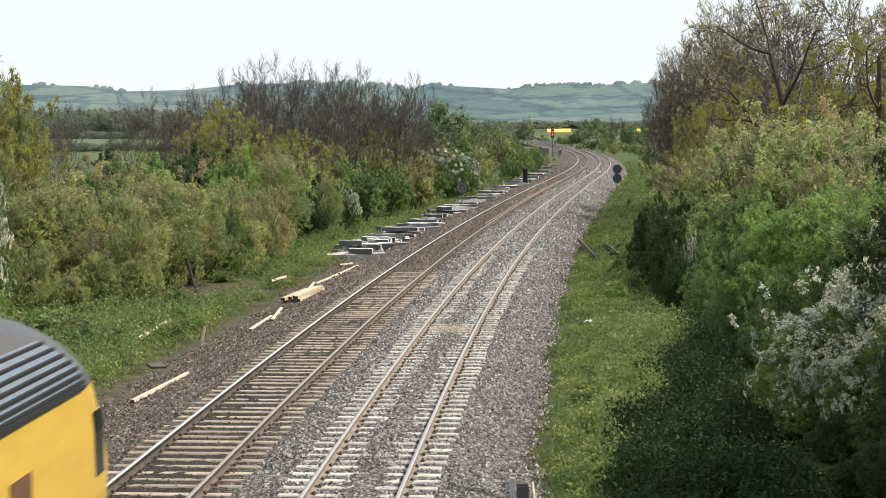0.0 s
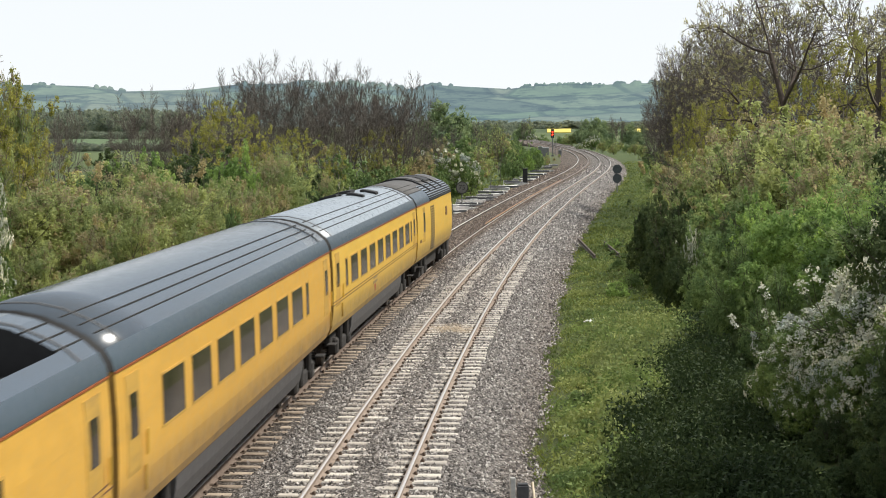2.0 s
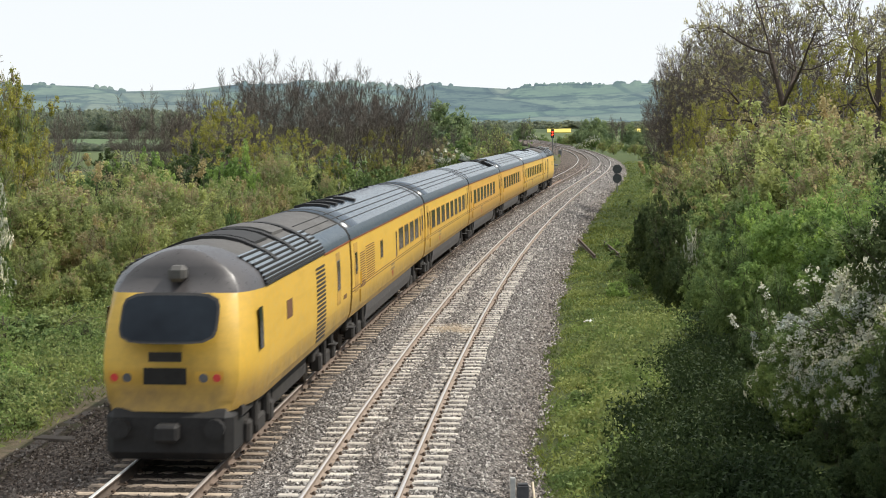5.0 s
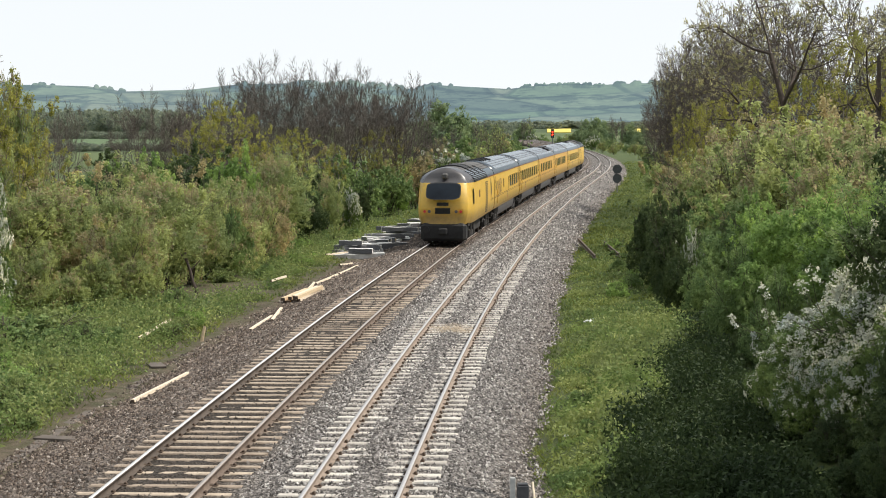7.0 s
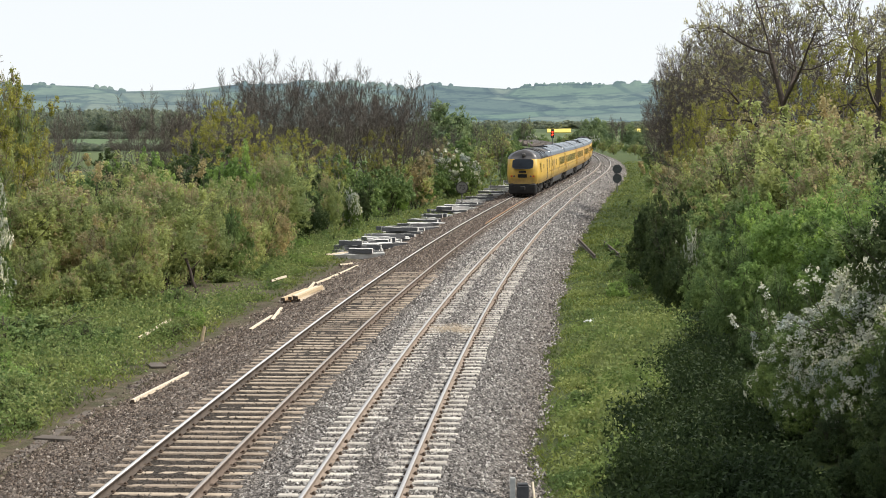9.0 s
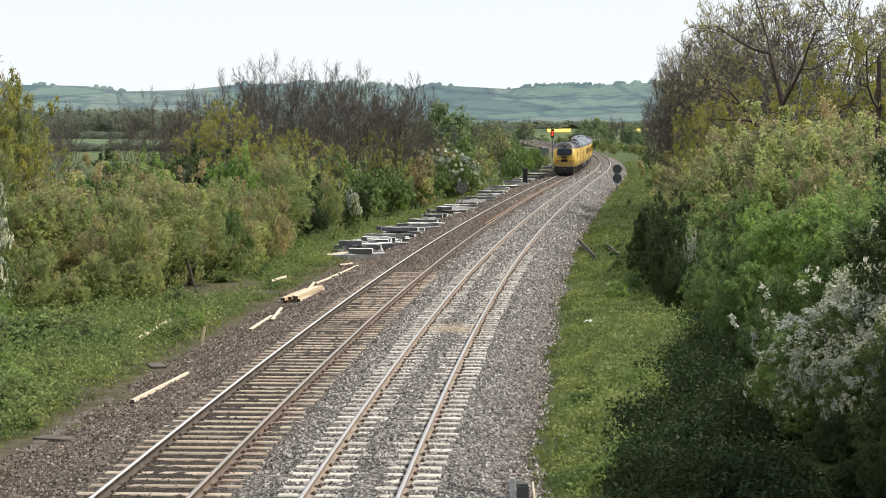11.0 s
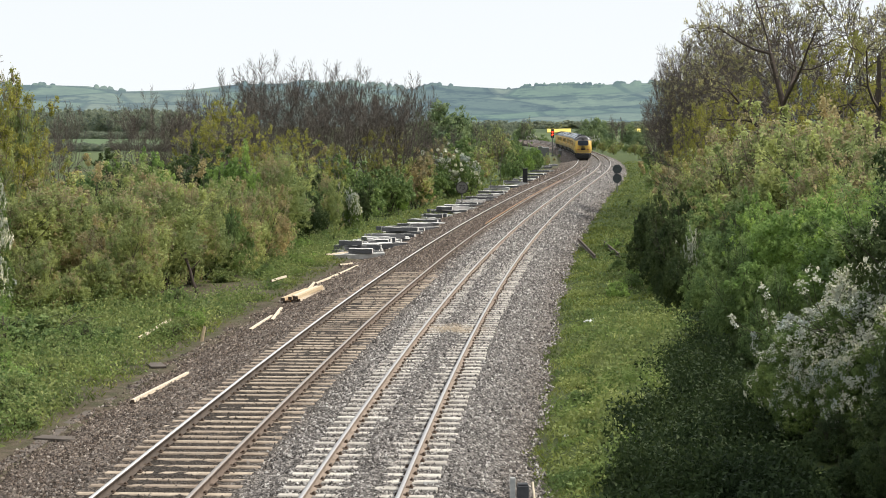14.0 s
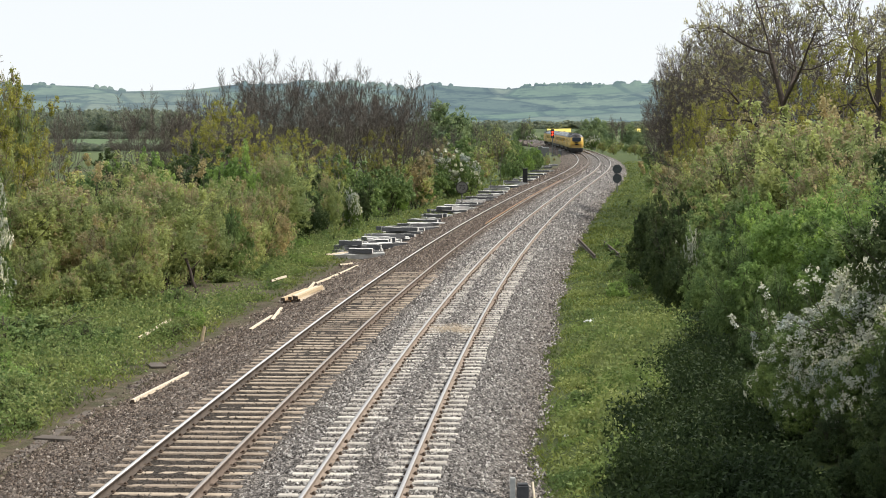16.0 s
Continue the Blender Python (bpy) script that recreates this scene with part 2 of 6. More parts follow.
MATS = {
    "grass": m_grass(),
    "ballast": m_ballast(),
    "stone": m_stone(),
    "rail_dark": m_rail_side("rail_dark", (0.06, 0.045, 0.036), (0.15, 0.115, 0.09)),
    "rail_tan": m_rail_side("rail_tan", (0.22, 0.165, 0.125), (0.4, 0.32, 0.26)),
    "rail_brown": m_rail_side("rail_brown", (0.1, 0.072, 0.055), (0.23, 0.17, 0.13)),
    "rail_top_worn": plain("rail_top_worn", (0.42, 0.37, 0.33), 0.45, 0.3, 0.15, 20, 0.02),
    "rail_rust": m_rail_side("rail_rust", (0.3, 0.17, 0.09), (0.48, 0.3, 0.17)),
    "rail_top": plain("rail_top", (0.86, 0.84, 0.81), 0.35, 0.35, 0.06, 20, 0.01),
    "rail_top_dull": plain("rail_top_dull", (0.56, 0.53, 0.51), 0.4, 0.4, 0.12, 20, 0.02),
    "sleeper_old": m_sleeper("sleeper_old", (0.24, 0.185, 0.14), (0.58, 0.49, 0.39)),
    "sleeper_new": m_sleeper("sleeper_new", (0.36, 0.33, 0.29), (0.68, 0.65, 0.6)),
    "clip": plain("clip", (0.10, 0.07, 0.05), 0.8, 0.3),
    "concrete": plain("concrete", (0.46, 0.44, 0.42), 0.85, 0, 0.3, 4),
    # on stacked sleepers these two are the shaded sides and the sunlit faces
    "concrete_dark": plain("concrete_dark", (0.105, 0.105, 0.11), 0.85, 0, 0.3, 4),
    "concrete_pale": plain("concrete_pale", (0.62, 0.61, 0.58), 0.85, 0, 0.25, 4),
    "trough": plain("trough", (0.115, 0.094, 0.078), 0.9, 0, 0.3, 2),
    "timber": plain("timber", (0.62, 0.47, 0.3), 0.75, 0, 0.25, 9),
    "timber_pale": plain("timber_pale", (0.74, 0.62, 0.47), 0.75, 0, 0.2, 9),
    # plank ends, their shade put into a darker colour
    "timber_end_shaded": plain("timber_end_shaded", (0.10, 0.07, 0.05), 0.85, 0, 0.3, 9),
    "yellow": m_paint("yellow_paint", (0.76, 0.475, 0.075), (0.26, 0.165, 0.06), 0.25, grime_shade=True),
    "yellow_dirty": m_paint("yellow_grimy", (0.56, 0.33, 0.06), amount=0.6, rough=0.6),
    # end walls between vehicles: their shade put into a darker, dirtier yellow
    "yellow_end_shaded": m_paint("yellow_end_wall_shaded", (0.42, 0.24, 0.05), (0.12, 0.08, 0.04), 0.7, 0.65),
    "roof": m_paint("roof_grey", (0.058, 0.076, 0.098), (0.06, 0.056, 0.052), 0.5, 0.17),
    "roof_mid": m_paint("roof_mid_grey", (0.068, 0.09, 0.116), (0.07, 0.066, 0.062), 0.5, 0.17),
    "shoulder": m_paint("roof_shoulder_navy", (0.05, 0.075, 0.1), (0.06, 0.055, 0.05), 0.35, 0.32),
    "yellow_warm": m_paint("yellow_paint_warm", (0.71, 0.4, 0.07), (0.24, 0.15, 0.06), 0.25, grime_shade=True),
    "roof_pale": m_paint("roof_pale", (0.28, 0.32, 0.36), (0.15, 0.145, 0.14), 0.4, 0.28),
    "roof_soot": m_paint("roof_soot", (0.105, 0.1, 0.095), (0.03, 0.028, 0.026), 0.7, 0.7),
    "cab_dome": m_paint("cab_dome", (0.085, 0.078, 0.078), (0.04, 0.035, 0.035), 0.4, 0.3),
    "slat": plain("slat_blue_grey", (0.17, 0.205, 0.24), 0.45),
    "cantrail": plain("cantrail_orange", (0.32, 0.085, 0.02), 0.5),
    "black": plain("black_gear", (0.018, 0.017, 0.017), 0.7, 0, 0.4),
    "under": plain("underframe_grime", (0.034, 0.03, 0.027), 0.85, 0, 0.4, 3),
    "skirt": m_paint("skirt_grey", (0.085, 0.08, 0.08), (0.065, 0.052, 0.042), 0.6, 0.7),
    "wheel": plain("wheel_steel", (0.06, 0.048, 0.04), 0.6, 0.6, 0.3),
    "letter": plain("lettering_grey", (0.34, 0.24, 0.13), 0.6),
    "line": plain("waist_line", (0.16, 0.075, 0.035), 0.6),
    "glass": None,
    "bark": plain("bark", (0.075, 0.056, 0.044), 0.9, 0, 0.35, 5, 0.4),
    "bark_grey": plain("bark_grey", (0.19, 0.16, 0.135), 0.9, 0, 0.3, 5, 0.4),
    "twig": plain("twig", (0.125, 0.104, 0.086), 0.9, 0, 0.35, 2, 0.1),
    "leaf_mid": leafy("leaf_mid", [(0.0, (0.111, 0.163, 0.065)), (0.5, (0.234, 0.325, 0.124)), (1.0, (0.416, 0.52, 0.232))], 0.45),
    "leaf_bright": leafy("leaf_bright", [(0.0, (0.144, 0.222, 0.065)), (0.5, (0.288, 0.414, 0.123)), (1.0, (0.432, 0.564, 0.203))], 0.5),
    "leaf_olive": leafy("leaf_olive", [(0.0, (0.216, 0.252, 0.1)), (0.5, (0.389, 0.437, 0.181)), (1.0, (0.583, 0.627, 0.3))], 0.55),
    "leaf_red": leafy("leaf_red", [(0.0, (0.273, 0.22, 0.132)), (0.5, (0.452, 0.38, 0.222)), (1.0, (0.588, 0.539, 0.336))], 0.55),
    "leaf_yellow": leafy("leaf_yellow", [(0.0, (0.17, 0.17, 0.05)), (0.5, (0.34, 0.34, 0.09)), (1.0, (0.52, 0.5, 0.17))], 0.5),
    "leaf_haw": leafy("leaf_haw", [(0.0, (0.094, 0.144, 0.049)), (0.5, (0.188, 0.26, 0.089)), (1.0, (0.319, 0.396, 0.151))]),
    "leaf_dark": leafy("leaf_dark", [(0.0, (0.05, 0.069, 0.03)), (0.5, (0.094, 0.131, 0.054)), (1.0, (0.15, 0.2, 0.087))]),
    # distant leaves, tinted bluer for the haze in front of them
    "leaf_far_haze": leafy("leaf_far_haze", [(0.0, (0.14, 0.198, 0.111)), (0.5, (0.239, 0.309, 0.169)), (1.0, (0.337, 0.408, 0.227))]),
    "leaf_bud": leafy("leaf_bud", [(0.0, (0.22, 0.2, 0.1)), (0.5, (0.4, 0.38, 0.19)), (1.0, (0.6, 0.58, 0.36))], 0.4),
    # weeds in the right bank's shadow, the shade put into their colour
    "leaf_bank_shade": leafy("leaf_bank_shade", [(0.0, (0.02, 0.034, 0.014)), (0.5, (0.042, 0.066, 0.026)), (1.0, (0.08, 0.11, 0.042))], 0.3),
    # trees on the plain: distance haze put into pale bluish leaf colours
    "leaf_wood_haze": leafy("leaf_wood_haze", [(0.0, (0.2, 0.235, 0.19)), (0.5, (0.25, 0.29, 0.23)), (1.0, (0.32, 0.35, 0.28))], 0.5),
    "pasture": plain("pasture", (0.085, 0.135, 0.05), 0.9, 0, 0.2, 0.02),
    "blossom": leafy("blossom", [(0.0, (0.500, 0.500, 0.420)), (0.6, (0.720, 0.720, 0.650)), (1.0, (0.850, 0.850, 0.800))], 0.25),
    "leaf_weed": leafy("leaf_weed", [(0.0, (0.129, 0.163, 0.063)), (0.5, (0.244, 0.296, 0.11)), (1.0, (0.399, 0.435, 0.194))]),
    "grass_blade": leafy("grass_blade", [(0.0, (0.06, 0.09, 0.024)), (0.45, (0.145, 0.185, 0.048)), (0.75, (0.235, 0.265, 0.075)), (1.0, (0.36, 0.35, 0.13))], 0.3),
    "rape": plain("rape_flower", (0.62, 0.5, 0.1), 0.9, 0, 0.15, 0.05),
    "sign_grey": plain("sign_back_grey", (0.075, 0.085, 0.09), 0.6, 0.2),
    # white board seen against the light, its shade put into this grey
    "sign_face": plain("sign_face", (0.2, 0.19, 0.17), 0.6),
    "sign_ink": plain("sign_ink", (0.05, 0.045, 0.04), 0.6),
    "white": plain("white_enamel", (0.8, 0.8, 0.8), 0.4, 0, 0.08),
    "post": plain("post_grey", (0.2, 0.2, 0.2), 0.5, 0.6),
    "red_plate": plain("red_plate", (0.42, 0.05, 0.04), 0.5),
}


def m_glass():
    k = Mat("coach_glass", 0.1, 0.0, 0.08)
    k.color(k.ramp(k.noise(0.8, 3), [(0.35, (0.022, 0.017, 0.013)), (0.7, (0.065, 0.05, 0.038))]))
    return k.m


MATS["glass"] = m_glass()
_k = Mat("cab_glass", 0.1, 0.0, 0.12)
_k.color(_k.ramp(_k.noise(0.8, 3), [(0.35, (0.008, 0.011, 0.016)), (0.7, (0.02, 0.027, 0.036))]))
MATS["screen"] = _k.m


def m_glow(name, col, strength):
    k = Mat(name, 0.4)
    k.color(col)
    k.b.inputs["Emission Color"].default_value = (*col, 1)
    k.b.inputs["Emission Strength"].default_value = strength
    return k.m


MATS["red_light"] = m_glow("red_light", (1.0, 0.03, 0.01), 9.0)
MATS["tail_light"] = m_glow("tail_light", (0.5, 0.04, 0.035), 0.12)


# ---- mesh helpers ----
def flat_mesh(name, verts, faces, mats, idx=None, smooth=False):
    """A mesh from numpy arrays; faces all with the same number of corners."""
    me = bpy.data.meshes.new(name)
    v, f = np.asarray(verts, np.float32), np.asarray(faces, np.int32)
    me.vertices.add(len(v))
    me.vertices.foreach_set("co", v.ravel())
    n = f.shape[1]
    me.loops.add(f.size)
    me.loops.foreach_set("vertex_index", f.ravel())
    me.polygons.add(len(f))
    me.polygons.foreach_set("loop_start", np.arange(0, f.size, n, dtype=np.int32))
    for m in mats:
        me.materials.append(MATS[m])
    if idx is not None:
        me.polygons.foreach_set("material_index", np.asarray(idx, np.int32))
    if smooth:
        me.polygons.foreach_set("use_smooth", np.ones(len(f), bool))
    me.update(calc_edges=True)
    return me


def give(me, name, values):
    a = me.attributes.new(name, "FLOAT", "POINT")
    a.data.foreach_set("value", np.asarray(values, np.float32))


def part(name, bm, material, parent, label="", smooth=False, weld=False):
    """A bmesh as one mesh object under a thing or part."""
    if weld:
        bmesh.ops.remove_doubles(bm, verts=bm.verts, dist=0.0005)
        bmesh.ops.recalc_face_normals(bm, faces=bm.faces)
    me = bpy.data.meshes.new(name)
    bm.to_mesh(me)
    bm.free()
    for m in ([material] if isinstance(material, str) else material):
        me.materials.append(MATS[m])
    if smooth:
        me.polygons.foreach_set("use_smooth", np.ones(len(me.polygons), bool))
    ob = new(name, me)
    ob.parent = parent
    if label:
        ob["label"] = label
    return ob


def box(bm, x0, x1, y0, y1, z0, z1, bevel=0.0, mat=0, m=None):
    g = bmesh.ops.create_cube(bm, size=1.0)
    vs = g["verts"]
    for v in vs:
        v.co = Vector((x0 + (v.co.x + 0.5) * (x1 - x0), y0 + (v.co.y + 0.5) * (y1 - y0), z0 + (v.co.z + 0.5) * (z1 - z0)))
        if m:
            v.co = m @ v.co
    fs = {f for v in vs for f in v.link_faces}
    for f in fs:
        f.material_index = mat
    if bevel:
        es = list({e for v in vs for e in v.link_edges})
        bmesh.ops.bevel(bm, geom=es, offset=bevel, segments=1, affect="EDGES", clamp_overlap=True)
    return vs


def tube(bm, p0, p1, r0, r1=None, n=10, mat=0):
    p0, p1 = Vector(p0), Vector(p1)
    d = p1 - p0
    m = Matrix.Translation((p0 + p1) / 2) @ d.to_track_quat("Z", "Y").to_matrix().to_4x4()
    g = bmesh.ops.create_cone(bm, cap_ends=True, segments=n, radius1=r0, radius2=r0 if r1 is None else r1, depth=d.length, matrix=m)
    for f in {f for v in g["verts"] for f in v.link_faces}:
        f.material_index = mat
    return g["verts"]


def B():
    return bmesh.new()


# ---- the line in plan: stations along the left track's centre ----
KNOTS = [0, 40, 70, 100, 140, 190, 240, 290, 340, 390, 450, 520, 700]
BENDS = [0.00004, 0.00052, 0.00052, 0.00041, 0.00021, 0.00017, -0.000394, -0.000562, -0.000505, -0.000339, -0.000209, -0.000115, -0.000024]
X0, SPACING, GAUGE = -6.32, 3.254, 1.505
_S = np.arange(0, 701.0)
_k = np.interp(_S, KNOTS, BENDS)
_TH = np.concatenate([[0], np.cumsum((_k[1:] + _k[:-1]) / 2)])
_PX = X0 + np.concatenate([[0], np.cumsum(np.sin((_TH[1:] + _TH[:-1]) / 2))])
_PY = np.concatenate([[0], np.cumsum(np.cos((_TH[1:] + _TH[:-1]) / 2))])


def line_xy(s, o):
    """World x, y at station s and offset o to the right of the left track's centre (arrays too)."""
    s = np.asarray(s, float)
    th = np.interp(s, _S, _TH)
    x, y = np.interp(s, _S, _PX), np.interp(s, _S, _PY) + np.minimum(s, 0)
    return x + o * np.cos(th), y - o * np.sin(th)


def heading(s):
    """Degrees about z for a thing whose +y runs along the line."""
    return -math.degrees(float(np.interp(s, _S, _TH)))


def at(s, o, z=0.0, turn=0.0):
    x, y = line_xy(s, o)
    return pose(float(x), float(y), z, 0, 0, heading(s) + turn)


def offset_of(x, y):
    """Offset from the left track's centre, roughly, for world points."""
    yy = np.clip(y, 0, 690)
    s = np.interp(yy, _PY, _S)
    return (x - np.interp(s, _S, _PX)) * np.cos(np.interp(s, _S, _TH))


def ground_z(x, y):
    o = offset_of(np.asarray(x, float), np.asarray(y, float))
    z = np.interp(o, [-400, -60, -25, -12, -4.2, -3.0, 5.9, 7.0, 10, 16, 40, 400], [-4.5, -3.0, -1.2, -0.62, -0.5, -0.6, -0.75, -0.52, -0.45, -0.35, -1.5, -4])
    far = np.clip((np.asarray(y, float) - 500) / 500, 0, 1)
    return z * (1 - far) + far * -4.0


def gz(x, y):
    return float(ground_z(x, y))


# ---- ground ----
def smooth_noise(x, y, f, seed=0):
    """Cheap layered sine noise on arrays, about -1 to 1."""
    r = np.random.RandomState(seed)
    out = 0
    for i in range(5):
        a, b, c = r.uniform(-1, 1, 2), r.uniform(0, 6.28), 0.7 ** i
        out = out + c * np.sin(f * (1.7 ** i) * (x * (0.4 + abs(a[0])) * np.sign(a[0]) + y * (0.4 + abs(a[1])) * np.sign(a[1])) + b)
    return out / 2.2


def grid_mesh(name, xs, ys, zf, mats):
    X, Y = np.meshgrid(xs, ys)
    Z = zf(X, Y)
    v = np.stack([X.ravel(), Y.ravel(), Z.ravel()], -1)
    n, m = len(xs), len(ys)
    i = np.arange(n * m).reshape(m, n)
    f = np.stack([i[:-1, :-1].ravel(), i[:-1, 1:].ravel(), i[1:, 1:].ravel(), i[1:, :-1].ravel()], -1)
    return flat_mesh(name, v, f, mats, smooth=True), v


def bare_patch(x, y):
    """Trampled earth under the edge of the left thicket, 0 to 1."""
    return np.exp(-((x + 12.6) / 2.6) ** 2 - ((y - 77) / 7.5) ** 2) * (0.8 + 0.4 * smooth_noise(x, y, 1.1, 61))


def build_ground():
    xs = np.concatenate([[-4800, -3000, -1800, -1100, -700, -450, -300, -200, -140, -100, -70, -50], np.arange(-40, 40.1, 0.8), [50, 70, 100, 140, 200, 300, 450, 700, 1100, 1800, 3000, 4800]])
    ys = np.concatenate([[-4800, -2000, -800, -300, -120, -60, -30, 0, 15], np.arange(25, 130, 0.8), np.arange(130, 300, 2), np.arange(300, 700, 8), [750, 850, 1000, 1200, 1500, 1900, 2400, 3000, 3700, 4800]])

    def zf(X, Y):
        return ground_z(X, Y) + 0.05 * smooth_noise(X, Y, 1.3, 3) + 0.03 * smooth_noise(X, Y, 4.0, 4)
    me, v = grid_mesh("ground", xs, ys, zf, ["grass"])
    give(me, "far", np.clip((np.hypot(v[:, 0], v[:, 1]) - 250) / 250, 0, 1))
    o = offset_of(v[:, 0], v[:, 1])
    soil = np.interp(o, [-6.5, -4.9, -4.2, 5.6, 6.4], [0, 0.5, 1, 1, 0]) * (np.abs(v[:, 1] - 350) < 350)
    give(me, "soil", np.maximum(soil, np.clip(1.6 * bare_patch(v[:, 0], v[:, 1]), 0, 1)))
    tagged(new("ground", me), "rough grass and farmland beside the railway", "ground", kind="structure")


def bed_z(s, o):
    """Top of the ballast: recessed between the old sleepers, heaped over the far ones."""
    s, o = np.asarray(s, float), np.asarray(o, float)
    z = np.interp(o, [-3.4, -1.75, -1.25, -0.6, 0.6, 1.25, 1.6, 2.0, 4.0, 4.7, 6.0], [-0.56, -0.23, -0.185, -0.18, -0.18, -0.185, -0.185, -0.19, -0.19, -0.2, -0.62])
    far = np.interp(s, [80, 86], [0, 1]) * np.interp(np.abs(o), [1.3, 1.7], [1, 0])
    z = z * (1 - far) - 0.145 * far
    far = np.interp(s, [90, 115], [0, 0.02]) * np.interp(np.abs(o - SPACING), [1.3, 1.7], [1, 0])
    return z + far + 0.06 * np.exp(-((o - SPACING) / 0.3) ** 2)


def bed_dirt(s, o):
    d = np.interp(o, [-3.4, -1.6, -0.9, 0.9, 1.25, 1.7, 5.2, 5.8], [1.0, 0.85, 0.8, 0.8, 0.35, 0.05, 0.0, 0.35])
    return np.clip(d + np.interp(s, [76, 84, 130, 150], [0, 0.5, 0.5, 0]) * (np.abs(o) < 0.8), 0, 1)


def bed_oil(s, o):
    return np.interp(np.abs(o), [0.7, 1.0, 1.5], [0.8, 0.45, 0]) * np.interp(s, [74, 84], [1, 0])


def bed_sand(s, o):
    """A spill of rusty sand across the second track, and a fainter one on the first."""
    return np.clip(0.85 * np.exp(-((s - 59.5) / 1.1) ** 4 - ((o - SPACING) / 1.0) ** 4) + 0.5 * np.exp(-((s - 64) / 1.0) ** 2 - ((o - 0.3) / 0.5) ** 2), 0, 1)


def edges(s):
    return -3.55 + 0.12 * smooth_noise(s, s * 0, 0.9, 1), 6.0 + 0.22 * smooth_noise(s, s * 0, 0.8, 2) + 0.1 * smooth_noise(s, s * 0, 3.3, 5)


def build_bed():
    ss = np.concatenate([np.arange(-20, 24, 4), np.arange(24, 100, 0.25), np.arange(100, 200, 0.6), np.arange(200, 690, 3)])
    uu = np.concatenate([[0, 0.004], np.linspace(0.02, 0.98, 76), [0.996, 1]])
    S, U = np.meshgrid(ss, uu, indexing="ij")
    lo, hi = edges(S)
    O = lo + (hi - lo) * U
    x, y = line_xy(S, O)
    r = np.random.RandomState(5)
    z = bed_z(S, np.where(np.abs(O - 1.6) < 3.4, O, np.where(O < 0, -1.8 - 1.6 * (-1.8 - O) / (-1.8 - lo), 5.0 + (O - 5.0) / (hi - 5.0)))) + r.uniform(-0.022, 0.022, S.shape) + 0.02 * smooth_noise(x, y, 2.1, 9)
    z[:, [0, -1]] -= 0.45
    v = np.stack([x.ravel(), y.ravel(), z.ravel()], -1)
    n, m = S.shape
    i = np.arange(n * m).reshape(n, m)
    f = np.stack([i[:-1, :-1].ravel(), i[:-1, 1:].ravel(), i[1:, 1:].ravel(), i[1:, :-1].ravel()], -1)
    me = flat_mesh("track_bed", v, f, ["ballast"], smooth=False)
    give(me, "dirt", bed_dirt(S, O).ravel())
    give(me, "oil", bed_oil(S, O).ravel())
    give(me, "sand", bed_sand(S, O).ravel())
    tagged(new("track_bed", me), "grey crushed stone ballast under two railway tracks", "ballast", kind="structure")


def build_stones(n=165000):
    """Loose stones on the near ballast."""
    r = np.random.RandomState(11)
    u = r.uniform(0, 1, n)
    s = 29 * (290 / 29) ** u
    lo, hi = edges(s)
    o = lo - 0.32 + (hi - lo + 0.52) * r.uniform(0, 1, n)
    keep = (np.abs(o) > 1.3) | (r.uniform(0, 1, n) < 0.12) | (s > 82)
    keep &= r.uniform(0, 1, n) > np.interp(s, [200, 290], [0, 1])
    s, o, lo, hi = s[keep], o[keep], lo[keep], hi[keep]
    n = len(s)
    x, y = line_xy(s, o)
    z = bed_z(s, np.where(np.abs(o - 1.6) < 3.4, o, np.where(o < 0, -1.8 - 1.6 * (-1.8 - o) / (-1.8 - lo), 5.0 + (o - 5.0) / (hi - 5.0)))) + r.uniform(-0.008, 0.022, n)
    z = np.where(o < lo + 0.3, np.maximum(z, ground_z(x, y) + r.uniform(-0.01, 0.03, n)), z)
    base = np.array([[1, 0, -0.3], [0, 1, -0.3], [-1, 0, -0.3], [0, -1, -0.3], [0, 0, 1]], float)
    v = base[None] * r.uniform(0.6, 1.3, (n, 5, 1)) + r.uniform(-0.35, 0.35, (n, 5, 3))
    a = r.uniform(0, 6.28, n)
    size = r.uniform(0.015, 0.036, n) * np.interp(s, [30, 100, 165, 290], [1.0, 1.8, 2.4, 3.4])
    c, q = np.cos(a)[:, None], np.sin(a)[:, None]
    vx, vy = v[..., 0] * c - v[..., 1] * q, v[..., 0] * q + v[..., 1] * c
    v = np.stack([vx, vy, v[..., 2] * 0.85], -1) * size[:, None, None] + np.stack([x, y, z], -1)[:, None]
    tri = np.array([[0, 1, 4], [1, 2, 4], [2, 3, 4], [3, 0, 4]])
    f = (tri[None] + (np.arange(n) * 5)[:, None, None]).reshape(-1, 3)
    me = flat_mesh("ballast_stones", v.reshape(-1, 3), f, ["stone"])
    give(me, "dirt", np.repeat(np.clip(bed_dirt(s, o) + r.uniform(-0.35, 0.35, n), 0, 1), 5))
    give(me, "oil", np.repeat(np.clip(bed_oil(s, o) * r.uniform(0.7, 1.15, n), 0, 1), 5))
    give(me, "sand", np.repeat(np.clip(bed_sand(s, o) * r.uniform(0.2, 1.1, n), 0, 1), 5))
    tagged(new("ballast_stones", me), "loose grey and brown crushed stones on the track bed", "stones", kind="stuff")


# ---- track ----
RAIL = [(-0.035, 0), (0.035, 0), (0.035, -0.032), (0.009, -0.045), (0.009, -0.135), (0.07, -0.15), (0.07, -0.159), (-0.07, -0.159), (-0.07, -0.15), (-0.009, -0.135), (-0.009, -0.045), (-0.035, -0.032)]


